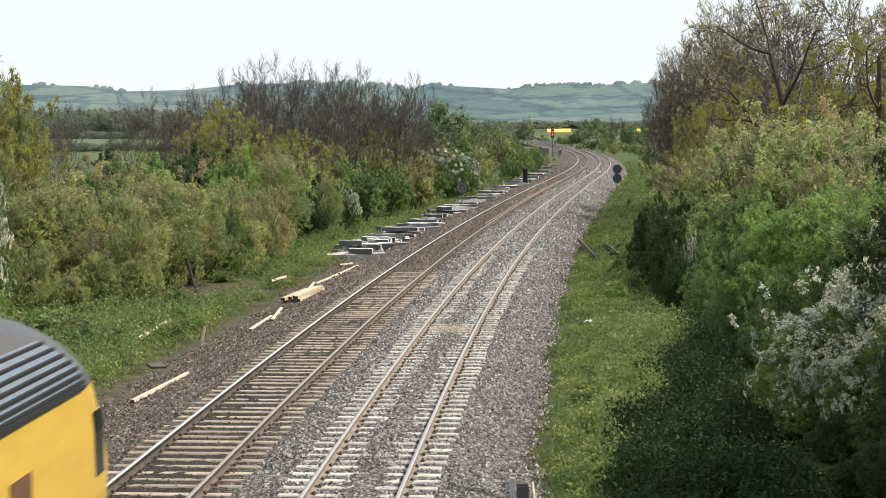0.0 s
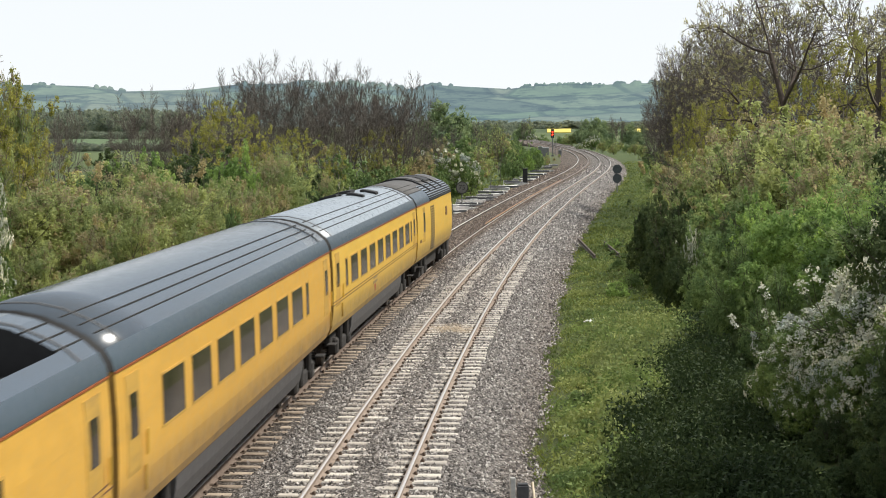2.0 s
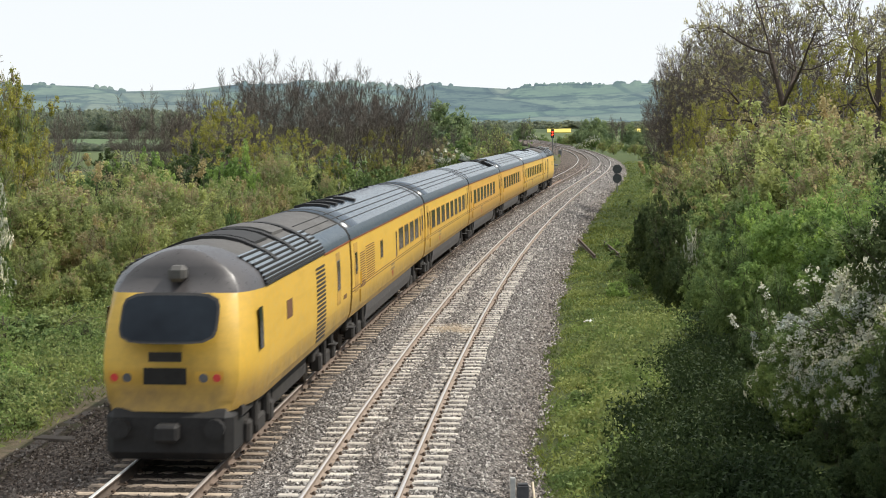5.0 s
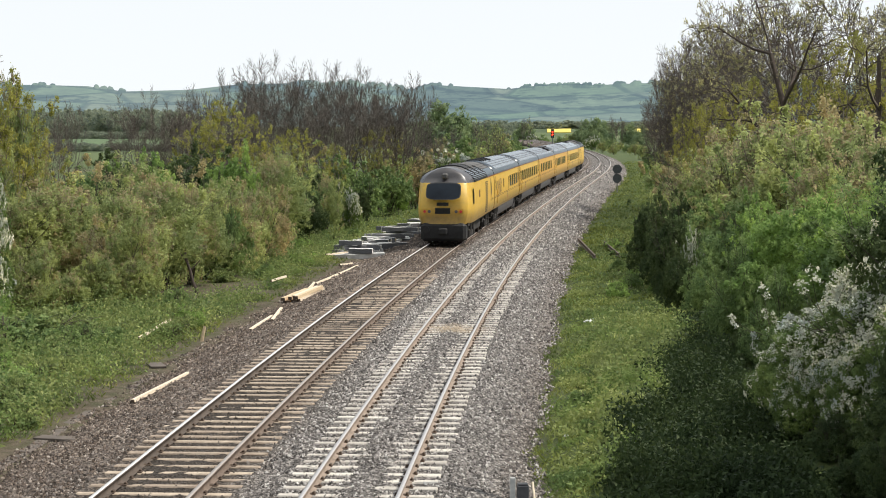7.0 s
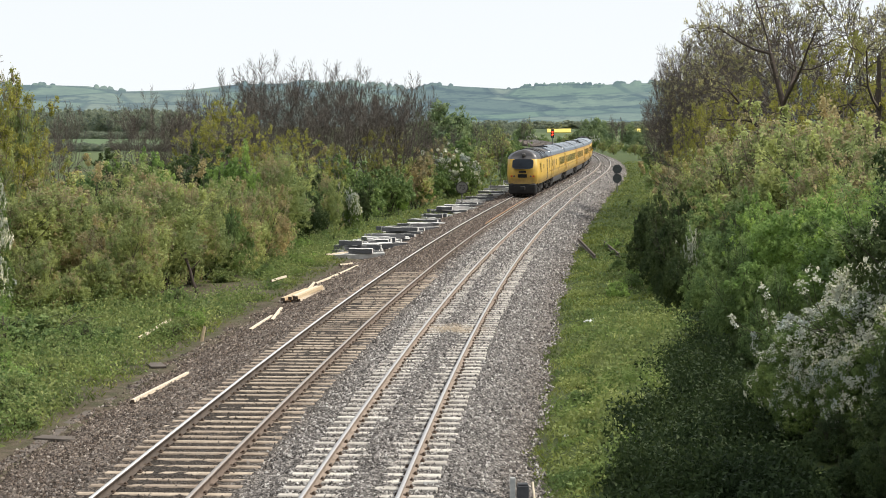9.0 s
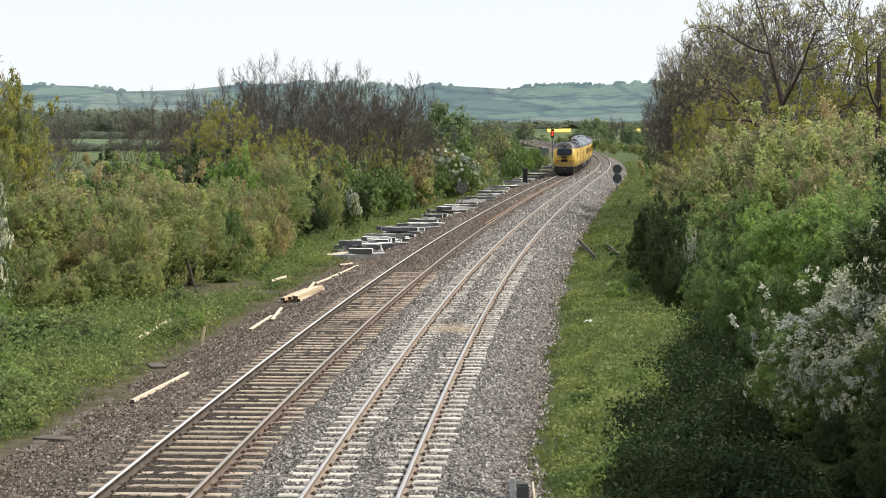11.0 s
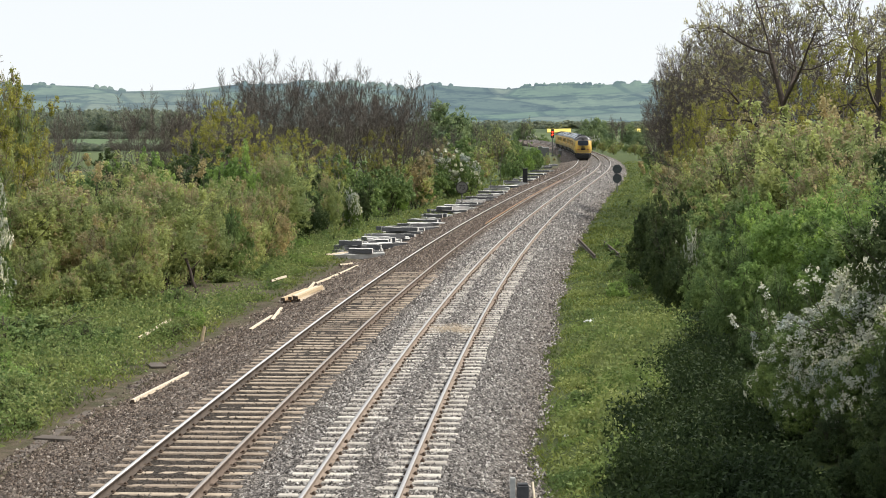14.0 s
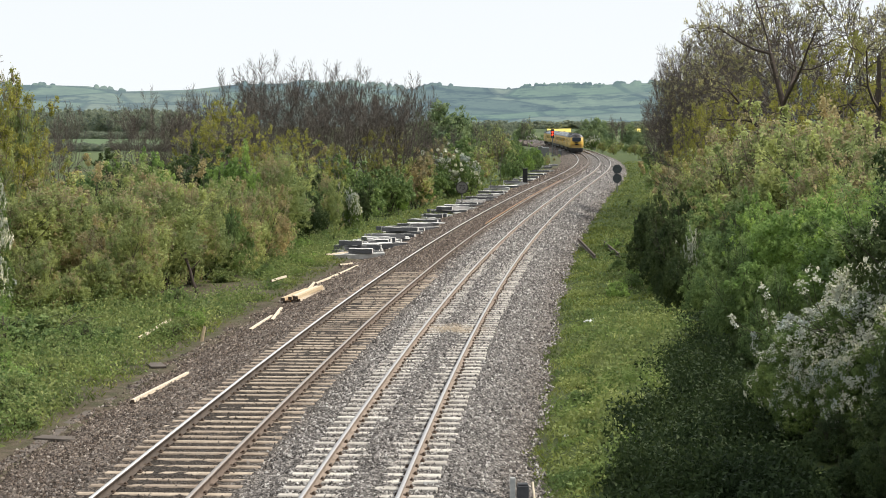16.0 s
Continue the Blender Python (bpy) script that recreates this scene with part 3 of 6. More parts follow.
def rail_mesh(name, off, s0, s1, mats, z=0.0, step=4.0):
    ss = np.arange(s0, s1 + 0.01, step)
    n, k = len(ss), len(RAIL)
    v = []
    for a, b in RAIL:
        x, y = line_xy(ss, off + a)
        v.append(np.stack([x, y, np.full(n, z + b)], -1))
    v = np.stack(v, 1).reshape(-1, 3)
    i = np.arange(n * k).reshape(n, k)
    j = np.roll(i, -1, axis=1)
    f = np.stack([i[:-1].ravel(), i[1:].ravel(), j[1:].ravel(), j[:-1].ravel()], -1)
    idx = np.tile(np.array([1] + [0] * (k - 1)), n - 1)
    return flat_mesh(name, v, f, mats, idx)


def sleeper_mesh(mat, width, length, height, seed, dip=0.0):
    bm = B()
    h = length / 2
    box(bm, -h, h, -width / 2, width / 2, -height, 0, 0.02)
    if dip:
        for v in bm.verts:
            if abs(v.co.x) < 0.1:
                v.co.z -= dip
    r = random.Random(seed)
    for v in bm.verts:
        v.co += Vector((r.uniform(-0.02, 0.02), r.uniform(-0.008, 0.008), r.uniform(-0.004, 0.004)))
    me = bpy.data.meshes.new("sleeper")
    bm.to_mesh(me)
    bm.free()
    me.materials.append(MATS[mat])
    return me


def chair_mesh():
    bm = B()
    box(bm, -0.12, 0.12, -0.08, 0.08, 0, 0.02, 0.005)
    for q in (-1, 1):
        box(bm, q * 0.085 - 0.022, q * 0.085 + 0.022, -0.05, 0.05, 0.012, 0.055, 0.012)
    me = bpy.data.meshes.new("rail_chair")
    bm.to_mesh(me)
    bm.free()
    me.materials.append(MATS["clip"])
    return me


def build_track(name, off, label, sleeper_mat, side_mat, top_mat, drop, seed, s_first, top=-0.159):
    track = tagged(new("railway_track"), label, "railway track", "railway tracks")
    for q in (-1, 1):
        ob = new("rail", rail_mesh("rail", off + q * GAUGE / 2, -20, 680, [side_mat[q > 0], top_mat[q > 0]]))
        ob.parent = track
        ob["label"] = "rusty steel rail with a polished head"
    kinds = [sleeper_mesh(sleeper_mat, 0.21 if off == 0 else 0.24, 2.55, 0.2, seed + i) for i in range(6)]
    chair = chair_mesh()
    r = random.Random(seed)
    rest_v, rest_f = [], []
    for i in range(int((560 - 8) / 0.67)):
        s = 8 + i * 0.67 + r.uniform(-0.03, 0.03)
        z = top - drop + r.uniform(-0.012, 0.008) - float(np.interp(s, [85, 110], [0, 0.035]))
        if s_first <= s and i < (s_first - 8) / 0.67 + 230:
            ob = new("sleeper", r.choice(kinds))
            ob.parent = track
            ob.matrix_basis = at(s, off + r.uniform(-0.04, 0.04), z, r.uniform(-0.7, 0.7))
            if s < 96:
                for q in (-1, 1):
                    c = new("rail_chair", chair)
                    c.parent = ob
                    c.matrix_basis = pose(q * GAUGE / 2, 0, 0.002)
        else:
            m = at(s, off, z)
            b = len(rest_v)
            for dx in (-1.27, 1.27):
                for dy in (-0.125, 0.125):
                    for dz in (-0.2, 0):
                        rest_v.append(m @ Vector((dx, dy, dz)))
            for q in ((1, 3, 7, 5), (0, 4, 6, 2), (0, 1, 5, 4), (2, 6, 7, 3), (0, 2, 3, 1), (4, 5, 7, 6)):
                rest_f.append([b + e for e in q])
    ob = new("distant_sleeper_row", flat_mesh("distant_sleeper_row", [tuple(v) for v in rest_v], rest_f, [sleeper_mat]))
    ob.parent = track
    ob["kind"] = "stuff"
    return track


def build_loose_rail():
    t = tagged(new("loose_rail", rail_mesh("loose_rail", 0.42, 120, 214, ["rail_rust", "rail_rust"], -0.06)), "rusty orange rail lying loose between the running rails", "rail")
    return t


# ---- far country ----
def build_hills():
    """Low wooded downs on the skyline."""
    n, m = 2600, 24
    ang = np.linspace(radians(-24), radians(24), n)
    rows = []
    px = 958.6 + 3650 * np.tan(ang)
    crest = np.interp(px, [-800, 0, 60, 150, 215, 330, 420, 620, 730, 770, 900, 940, 1060, 1110, 1200, 1568, 2400],
                      [160, 152, 152, 154, 163, 160, 150, 146, 158, 151, 158, 153, 151, 149, 146, 150, 160])
    r = np.random.RandomState(4)
    # rounded trees standing in groups along the crest
    crest_trees = np.zeros(n)
    for group in r.uniform(radians(-24), radians(24), 90):
        for k in range(r.randint(2, 9)):
            u = (ang - group - r.normal(0, 0.0035)) / r.uniform(0.0007, 0.0016)
            crest_trees = np.maximum(crest_trees, r.uniform(3.0, 8.0) * np.sqrt(np.clip(1 - u * u, 0, 1)))
    for j in range(m):
        u = j / (m - 1)
        d = 3900 + 800 * u
        y_pix = 227 + (crest - 227) * u ** 1.1
        h = 5.832 + (215.9 - y_pix) / 3650 * d
        h = h + 5 * u * smooth_noise(ang * 900, ang * 0 + u * 9, 0.05, 7) * (1 - u)
        if j == m - 1:
            h = h + crest_trees
        rows.append(np.stack([d * np.sin(ang), d * np.cos(ang), h], -1))
    rows.append(rows[-1] * [1.02, 1.02, 0] - [0, 0, 30])
    v = np.concatenate(rows)
    i = np.arange(len(v)).reshape(m + 1, n)
    f = np.stack([i[:-1, :-1].ravel(), i[:-1, 1:].ravel(), i[1:, 1:].ravel(), i[1:, :-1].ravel()], -1)
    k = Mat("distant_downs_haze", 1.0, spec=0.0)
    co = k.scaled(0.55, 0.5, 3.4)
    cell = k.ramp(k.voronoi(0.0075, "Color", co), [(0.15, (0.04, 0.06, 0.045)), (0.4, (0.055, 0.085, 0.052)), (0.6, (0.066, 0.09, 0.062)), (0.85, (0.08, 0.096, 0.068))])
    hedge = k.ramp(k.voronoi(0.0075, "Distance", co, "DISTANCE_TO_EDGE"), [(0.0, (0.5, 0.56, 0.6)), (0.03, (0.62, 0.68, 0.7)), (0.045, (1, 1, 1))])
    wood = k.ramp(k.noise(0.014, 6, 0.75, co), [(0.52, (1, 1, 1)), (0.56, (0.42, 0.5, 0.54))])
    cell = k.mix(1.0, cell, k.ramp(k.noise(0.035, 5, 0.7), [(0.35, (1.2, 1.2, 1.22)), (0.65, (1.75, 1.72, 1.6))]), "MULTIPLY")
    c = k.mix(1.0, k.mix(1.0, cell, hedge, "MULTIPLY"), wood, "MULTIPLY")
    k.color(c)
    # blue glow added to stand in for the haze over the hills
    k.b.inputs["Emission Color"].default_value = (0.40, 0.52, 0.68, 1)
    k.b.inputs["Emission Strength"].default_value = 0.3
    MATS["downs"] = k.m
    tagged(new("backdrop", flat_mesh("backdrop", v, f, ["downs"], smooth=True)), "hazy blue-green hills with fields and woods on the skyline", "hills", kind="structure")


def field(name, label, a, b, y0, y1, z, mat):
    """A flat field between two bearings, from y0 to y1."""
    bm = B()
    ring = [(far_x(a, y0), y0), (far_x(b, y0), y0), (far_x(b, y1), y1), (far_x(a, y1), y1)]
    top = [bm.verts.new((x, y, z)) for x, y in ring]
    low = [bm.verts.new((x, y, z - 1.0)) for x, y in ring]
    bm.faces.new(top)
    for i in range(4):
        j = (i + 1) % 4
        bm.faces.new([low[i], low[j], top[j], top[i]])
    bmesh.ops.recalc_face_normals(bm, faces=bm.faces)
    me = bpy.data.meshes.new(name)
    bm.to_mesh(me)
    bm.free()
    me.materials.append(MATS[mat])
    return tagged(new(name, me), label, "field")


def far_x(px, d):
    return (px - 958.6) / 3650 * d


def build_fields():
    for a, b in ((968, 1010), (826, 862), (1106, 1150)):
        field("rape_field", "bright yellow flowering rape field in the distance", a, b, 1850, 3600, -3.4, "rape")
    field("pasture_field", "bright green grazed pasture in the plain", 20, 330, 690, 1100, -3.35, "pasture")


build_ground()
build_bed()
build_hills()
build_fields()


# ---- the train ----
# Each vehicle stands with its length along y, wheels' treads at z = 0; +y is the way it goes.
HALF = [(1.26, 0.98), (1.33, 1.15), (1.365, 1.5), (1.37, 1.9), (1.36, 2.4), (1.325, 2.92)]
ROOF = [(1.325, 2.925), (1.295, 3.04), (1.21, 3.19), (1.04, 3.33), (0.8, 3.455), (0.5, 3.575), (0.2, 3.635), (0.0, 3.64)]
# horizontal half-length shared by coaches
COACH, POWER = 22.42, 16.8


def skin(bm, prof, y0, y1, mat=0, steps=1, side=(1, -1), drop=None):
    for q in side:
        rows = []
        for j in range(steps + 1):
            y = y0 + (y1 - y0) * j / steps
            rows.append([bm.verts.new((q * a, y, b)) for a, b in prof])
        for r0, r1 in zip(rows, rows[1:]):
            for i in range(len(prof) - 1):
                f = [r0[i], r1[i], r1[i + 1], r0[i + 1]]
                bm.faces.new(f if q > 0 else f[::-1]).material_index = mat


def cap(bm, y, mat=0, back=False, prof=None):
    pr = prof or (HALF + ROOF)
    vs = [bm.verts.new((a, y, b)) for a, b in pr] + [bm.verts.new((-a, y, b)) for a, b in reversed(pr) if a > 0]
    f = bm.faces.new(vs if not back else vs[::-1])
    f.material_index = mat


def side_x(z):
    return float(np.interp(z, [b for a, b in HALF], [a for a, b in HALF]))


def pane_on_side(name, q, y0, y1, z0, z1, parent, mat="glass", proud=0.004, label="", frame_mat=None, t=0.03):
    """A pane that follows the side's curve, with a thin surround."""
    bm = B()
    zs = np.linspace(z0, z1, 4)
    rows = [[bm.verts.new((q * (side_x(z) + proud), y, z)) for z in zs] for y in (y0, y1)]
    inner = [[bm.verts.new((q * (side_x(z) - 0.02), y, z)) for z in zs] for y in (y0, y1)]
    for i in range(3):
        f = [rows[0][i], rows[1][i], rows[1][i + 1], rows[0][i + 1]]
        bm.faces.new(f if q > 0 else f[::-1])
    for j in (0, 1):
        for i in range(3):
            bm.faces.new([rows[j][i], rows[j][i + 1], inner[j][i + 1], inner[j][i]])
    for i in (0, 3):
        bm.faces.new([rows[0][i], rows[1][i], inner[1][i], inner[0][i]])
    ob = part(name, bm, mat, parent, label)
    if frame_mat:
        bf = B()
        for a, b, c, d in ((y0 - t, y0, z0 - t, z1 + t), (y1, y1 + t, z0 - t, z1 + t), (y0, y1, z0 - t, z0), (y0, y1, z1, z1 + t)):
            vs = [bf.verts.new((q * (side_x(zz) + dx), yy, zz)) for yy in (a, b) for zz in (c, d) for dx in (0.012, -0.02)]
            for k in ((0, 4, 6, 2), (0, 2, 3, 1), (4, 5, 7, 6), (0, 1, 5, 4), (2, 6, 7, 3)):
                bf.faces.new([vs[e] for e in k])
        bmesh.ops.recalc_face_normals(bf, faces=bf.faces)
        part("window_frame", bf, frame_mat, ob)
    return ob


def bogie(parent, y, wheel=0.46, base=2.6):
    bm = B()
    for q in (-1, 1):
        box(bm, q * 1.0 - 0.07, q * 1.0 + 0.07, y - 1.9, y + 1.9, 0.52, 0.78, 0.03)
        box(bm, q * 1.08 - 0.1, q * 1.08 + 0.1, y - 0.45, y + 0.45, 0.3, 0.6, 0.04)
        for a in (-1, 1):
            box(bm, q * 1.06 - 0.13, q * 1.06 + 0.13, y + a * base / 2 - 0.2, y + a * base / 2 + 0.2, 0.28, 0.68, 0.05)
            tube(bm, (q * 1.12, y + a * 0.7, 0.5), (q * 1.12, y + a * 0.7, 0.95), 0.1)
    box(bm, -1.0, 1.0, y - 0.25, y + 0.25, 0.45, 0.9, 0.04)
    bg = part("bogie", bm, "under", parent)
    for a in (-1, 1):
        bw = B()
        yy = y + a * base / 2
        tube(bw, (-0.95, yy, wheel), (0.95, yy, wheel), 0.08)
        for q in (-1, 1):
            tube(bw, (q * 0.68, yy, wheel), (q * 0.82, yy, wheel), wheel, n=24)
            tube(bw, (q * 0.68, yy, wheel), (q * 0.715, yy, wheel), wheel + 0.03, n=24)
        part("wheelset", bw, "wheel", bg)


def ribs(parent, y0, y1, mat):
    """Raised seams along the roof."""
    rz = [b for a, b in reversed(ROOF)]
    ra = [a for a, b in reversed(ROOF)]
    for x in (-1.02, -0.84, -0.62, 0.62, 0.84, 1.02):
        z = float(np.interp(abs(x), ra, rz))
        bm = B()
        box(bm, x - 0.01, x + 0.01, y0, y1, z - 0.02, z + 0.012)
        part("roof_seam", bm, "black", parent)


def roof_z(x):
    return float(np.interp(abs(x), [a for a, b in reversed(ROOF)], [b for a, b in reversed(ROOF)]))


def pod(parent, x, y, w, d, h, mat="black", name="roof_vent"):
    bm = B()
    n = 6
    xs = [x - w / 2 + w * i / n for i in range(n + 1)]
    top = [[bm.verts.new((a, yy, roof_z(a) + h)) for a in xs] for yy in (y - d / 2, y + d / 2)]
    low = [[bm.verts.new((a, yy, roof_z(a) - 0.02)) for a in xs] for yy in (y - d / 2, y + d / 2)]
    for i in range(n):
        bm.faces.new([top[0][i], top[0][i + 1], top[1][i + 1], top[1][i]])
        bm.faces.new([low[0][i], low[0][i + 1], top[0][i + 1], top[0][i]])
        bm.faces.new([top[1][i], top[1][i + 1], low[1][i + 1], low[1][i]])
    for i in (0, n):
        bm.faces.new([low[0][i], top[0][i], top[1][i], low[1][i]])
    bmesh.ops.recalc_face_normals(bm, faces=bm.faces)
    part(name, bm, mat, parent)


def gangway(parent, y):
    """Dark rubber shroud that fills the gap to the next vehicle."""
    bm = B()
    a, b = (y, y + 0.29) if y > 0 else (y - 0.29, y)
    pr = [(x * 0.84, 1.0 + (z - 1.0) * 0.95) for x, z in HALF + ROOF[1:]]
    skin(bm, pr, a, b)
    cap(bm, b, prof=pr)
    cap(bm, a, back=True, prof=pr)
    part("gangway", bm, "black", parent, "black rubber gangway between vehicles")


def coach(label, windows, roof="roof", seams=True, waist=False, pods=(), grilles=(), well=None, badge=None, paint="yellow", length=COACH):
    car = tagged(new("railway_coach"), label, "railway coach", "vehicles of the train")
    h = length / 2
    bm = B()
    skin(bm, HALF, -h, h, steps=8)
    cap(bm, h, 1, prof=HALF)
    cap(bm, -h, 1, back=True, prof=HALF)
    part("body", bm, [paint, "yellow_end_shaded"], car, weld=True)
    bm = B()
    if well:
        w0, w1 = well
        skin(bm, ROOF, -h, w0, steps=4)
        skin(bm, ROOF[:4], w0, w1)
        skin(bm, ROOF, w1, h, steps=2)
        floor = B()
        box(floor, -1.0, 1.0, w0, w1, 2.95, 3.05)
        part("well_floor", floor, "black", car)
        for y in (w0, w1):
            cap(bm, y, 1, y == w1, [(1.29, 2.95)] + ROOF[1:])
    else:
        skin(bm, ROOF, -h, h, steps=8)
    cap(bm, h, 1, prof=ROOF)
    cap(bm, -h, 1, back=True, prof=ROOF)
    part("roof", bm, [roof, "black"], car, smooth=not well, weld=True)
    for q in (-1, 1):
        bm = B()
        skin(bm, [(a + 0.007, b + 0.004) for a, b in ROOF[:3]], -h, h, steps=4, side=(q,))
        part("roof_shoulder", bm, "shoulder", car, "dark navy roof edge", smooth=True, weld=True)
    for q in (-1, 1):
        bm = B()
        x = 1.33
        box(bm, q * x - 0.012, q * x + 0.014, -h, h, 2.9, 2.925)
        part("cantrail_stripe", bm, "cantrail", car)
        if waist:
            bm = B()
            for z in (1.63, 1.70):
                box(bm, q * (side_x(z) + 0.004) - 0.004, q * (side_x(z) + 0.004) + 0.004, -h, h, z, z + 0.02)
            part("waist_line", bm, "line", car)
    if seams:
        if well:
            ribs(car, -h, well[0], roof)
            ribs(car, well[1], h, roof)
        else:
            ribs(car, -h + 0.3, h - 0.3, roof)
    for y in (-h + 0.9, h - 0.9):
        # rain strip arched over the roof's end
        bm = B()
        pts = [(a, b) for a, b in ROOF[1:]]
        arch = [(-a, b) for a, b in pts[:-1]] + [(a, b) for a, b in reversed(pts)]
        for (a0, b0), (a1, b1) in zip(arch, arch[1:]):
            vs = [bm.verts.new((a, yy, b + dz)) for dz in (-0.01, 0.014) for yy in (y - 0.035, y + 0.035) for a, b in ((a0, b0), (a1, b1))]
            for k in ((4, 5, 7, 6), (0, 1, 5, 4), (2, 6, 7, 3)):
                bm.faces.new([vs[e] for e in k])
        bmesh.ops.recalc_face_normals(bm, faces=bm.faces)
        part("rain_strip", bm, "roof_soot", car, weld=True)
    for q in (-1, 1):
        for y0, y1, *zz in windows:
            pane_on_side("window", q, y0, y1, zz[0] if zz else 1.9, zz[1] if zz else 2.55, car, frame_mat="yellow_dirty")
        for y in (-h + 0.91, h - 0.91):
            pane_on_side("door", q, y - 0.4, y + 0.4, 1.05, 2.8, car, "yellow_dirty", 0.008)
            pane_on_side("door_window", q, y - 0.2, y + 0.2, 2.02, 2.56, car, "glass", 0.014)
            bm = B()
            for z in (1.3, 1.75):
                x = side_x(z)
                tube(bm, (q * (x + 0.06), y + 0.52, z - 0.02), (q * (x + 0.06), y + 0.52, z + 0.3), 0.022, n=6)
            part("handrail", bm, "yellow", car)
            bm = B()
            box(bm, q * 1.22 - 0.1, q * 1.22 + 0.1, y - 0.25, y + 0.25, 0.66, 0.69, 0.01)
            part("step", bm, "under", car)
        for y0, y1, z0, z1 in grilles:
            bm = B()
            z = z0
            while z < z1:
                x = side_x(z)
                box(bm, q * (x + 0.004) - 0.008, q * (x + 0.004) + 0.008, y0, y1, z, z + 0.02)
                z += 0.062
            part("grille", bm, "line", car, "brown louvred side grille")
        if badge:
            bm = B()
            x = side_x(1.35) + 0.006
            vs = [bm.verts.new((q * x, badge + a, b)) for a, b in ((-0.35, 1.52), (0.45, 1.52), (0.05, 1.2))]
            bm.faces.new(vs if q < 0 else vs[::-1])
            bmesh.ops.solidify(bm, geom=bm.faces[:], thickness=0.006)
            part("badge", bm, "red_plate", car, "small red triangular badge")
            # lettering too small to read, as two grey bars
            for z in (1.62, 1.74):
                pane_on_side("lettering_bar", q, badge - 0.55, badge + 0.5, z - 0.17, z - 0.1, car, "letter", 0.006)
        bm = B()
        pr = [(1.05, 0.4), (1.18, 0.5), (1.24, 0.75), (1.255, 0.97)]
        skin(bm, pr, -7.0, 7.0, side=(q,))
        cap_pts = [(-7.0, True), (7.0, False)]
        for y, bk in cap_pts:
            vs = [bm.verts.new((q * a, y, b)) for a, b in pr] + [bm.verts.new((q * 0.8, y, 0.97)), bm.verts.new((q * 0.8, y, 0.4))]
            bm.faces.new(vs)
        part("skirt", bm, "skirt", car, "grey underframe skirt")
    bm = B()
    box(bm, -1.1, 1.1, -6.8, 6.8, 0.45, 1.15)
    box(bm, -1.15, 1.15, -h + 0.2, h - 0.2, 0.9, 1.02)
    part("underframe", bm, "under", car)
    for y in (-8.0, 8.0):
        bogie(car, y)
    gangway(car, h)
    gangway(car, -h)
    for x, y, w, d, hh in pods:
        pod(car, x, y, w, d, hh)
    return car


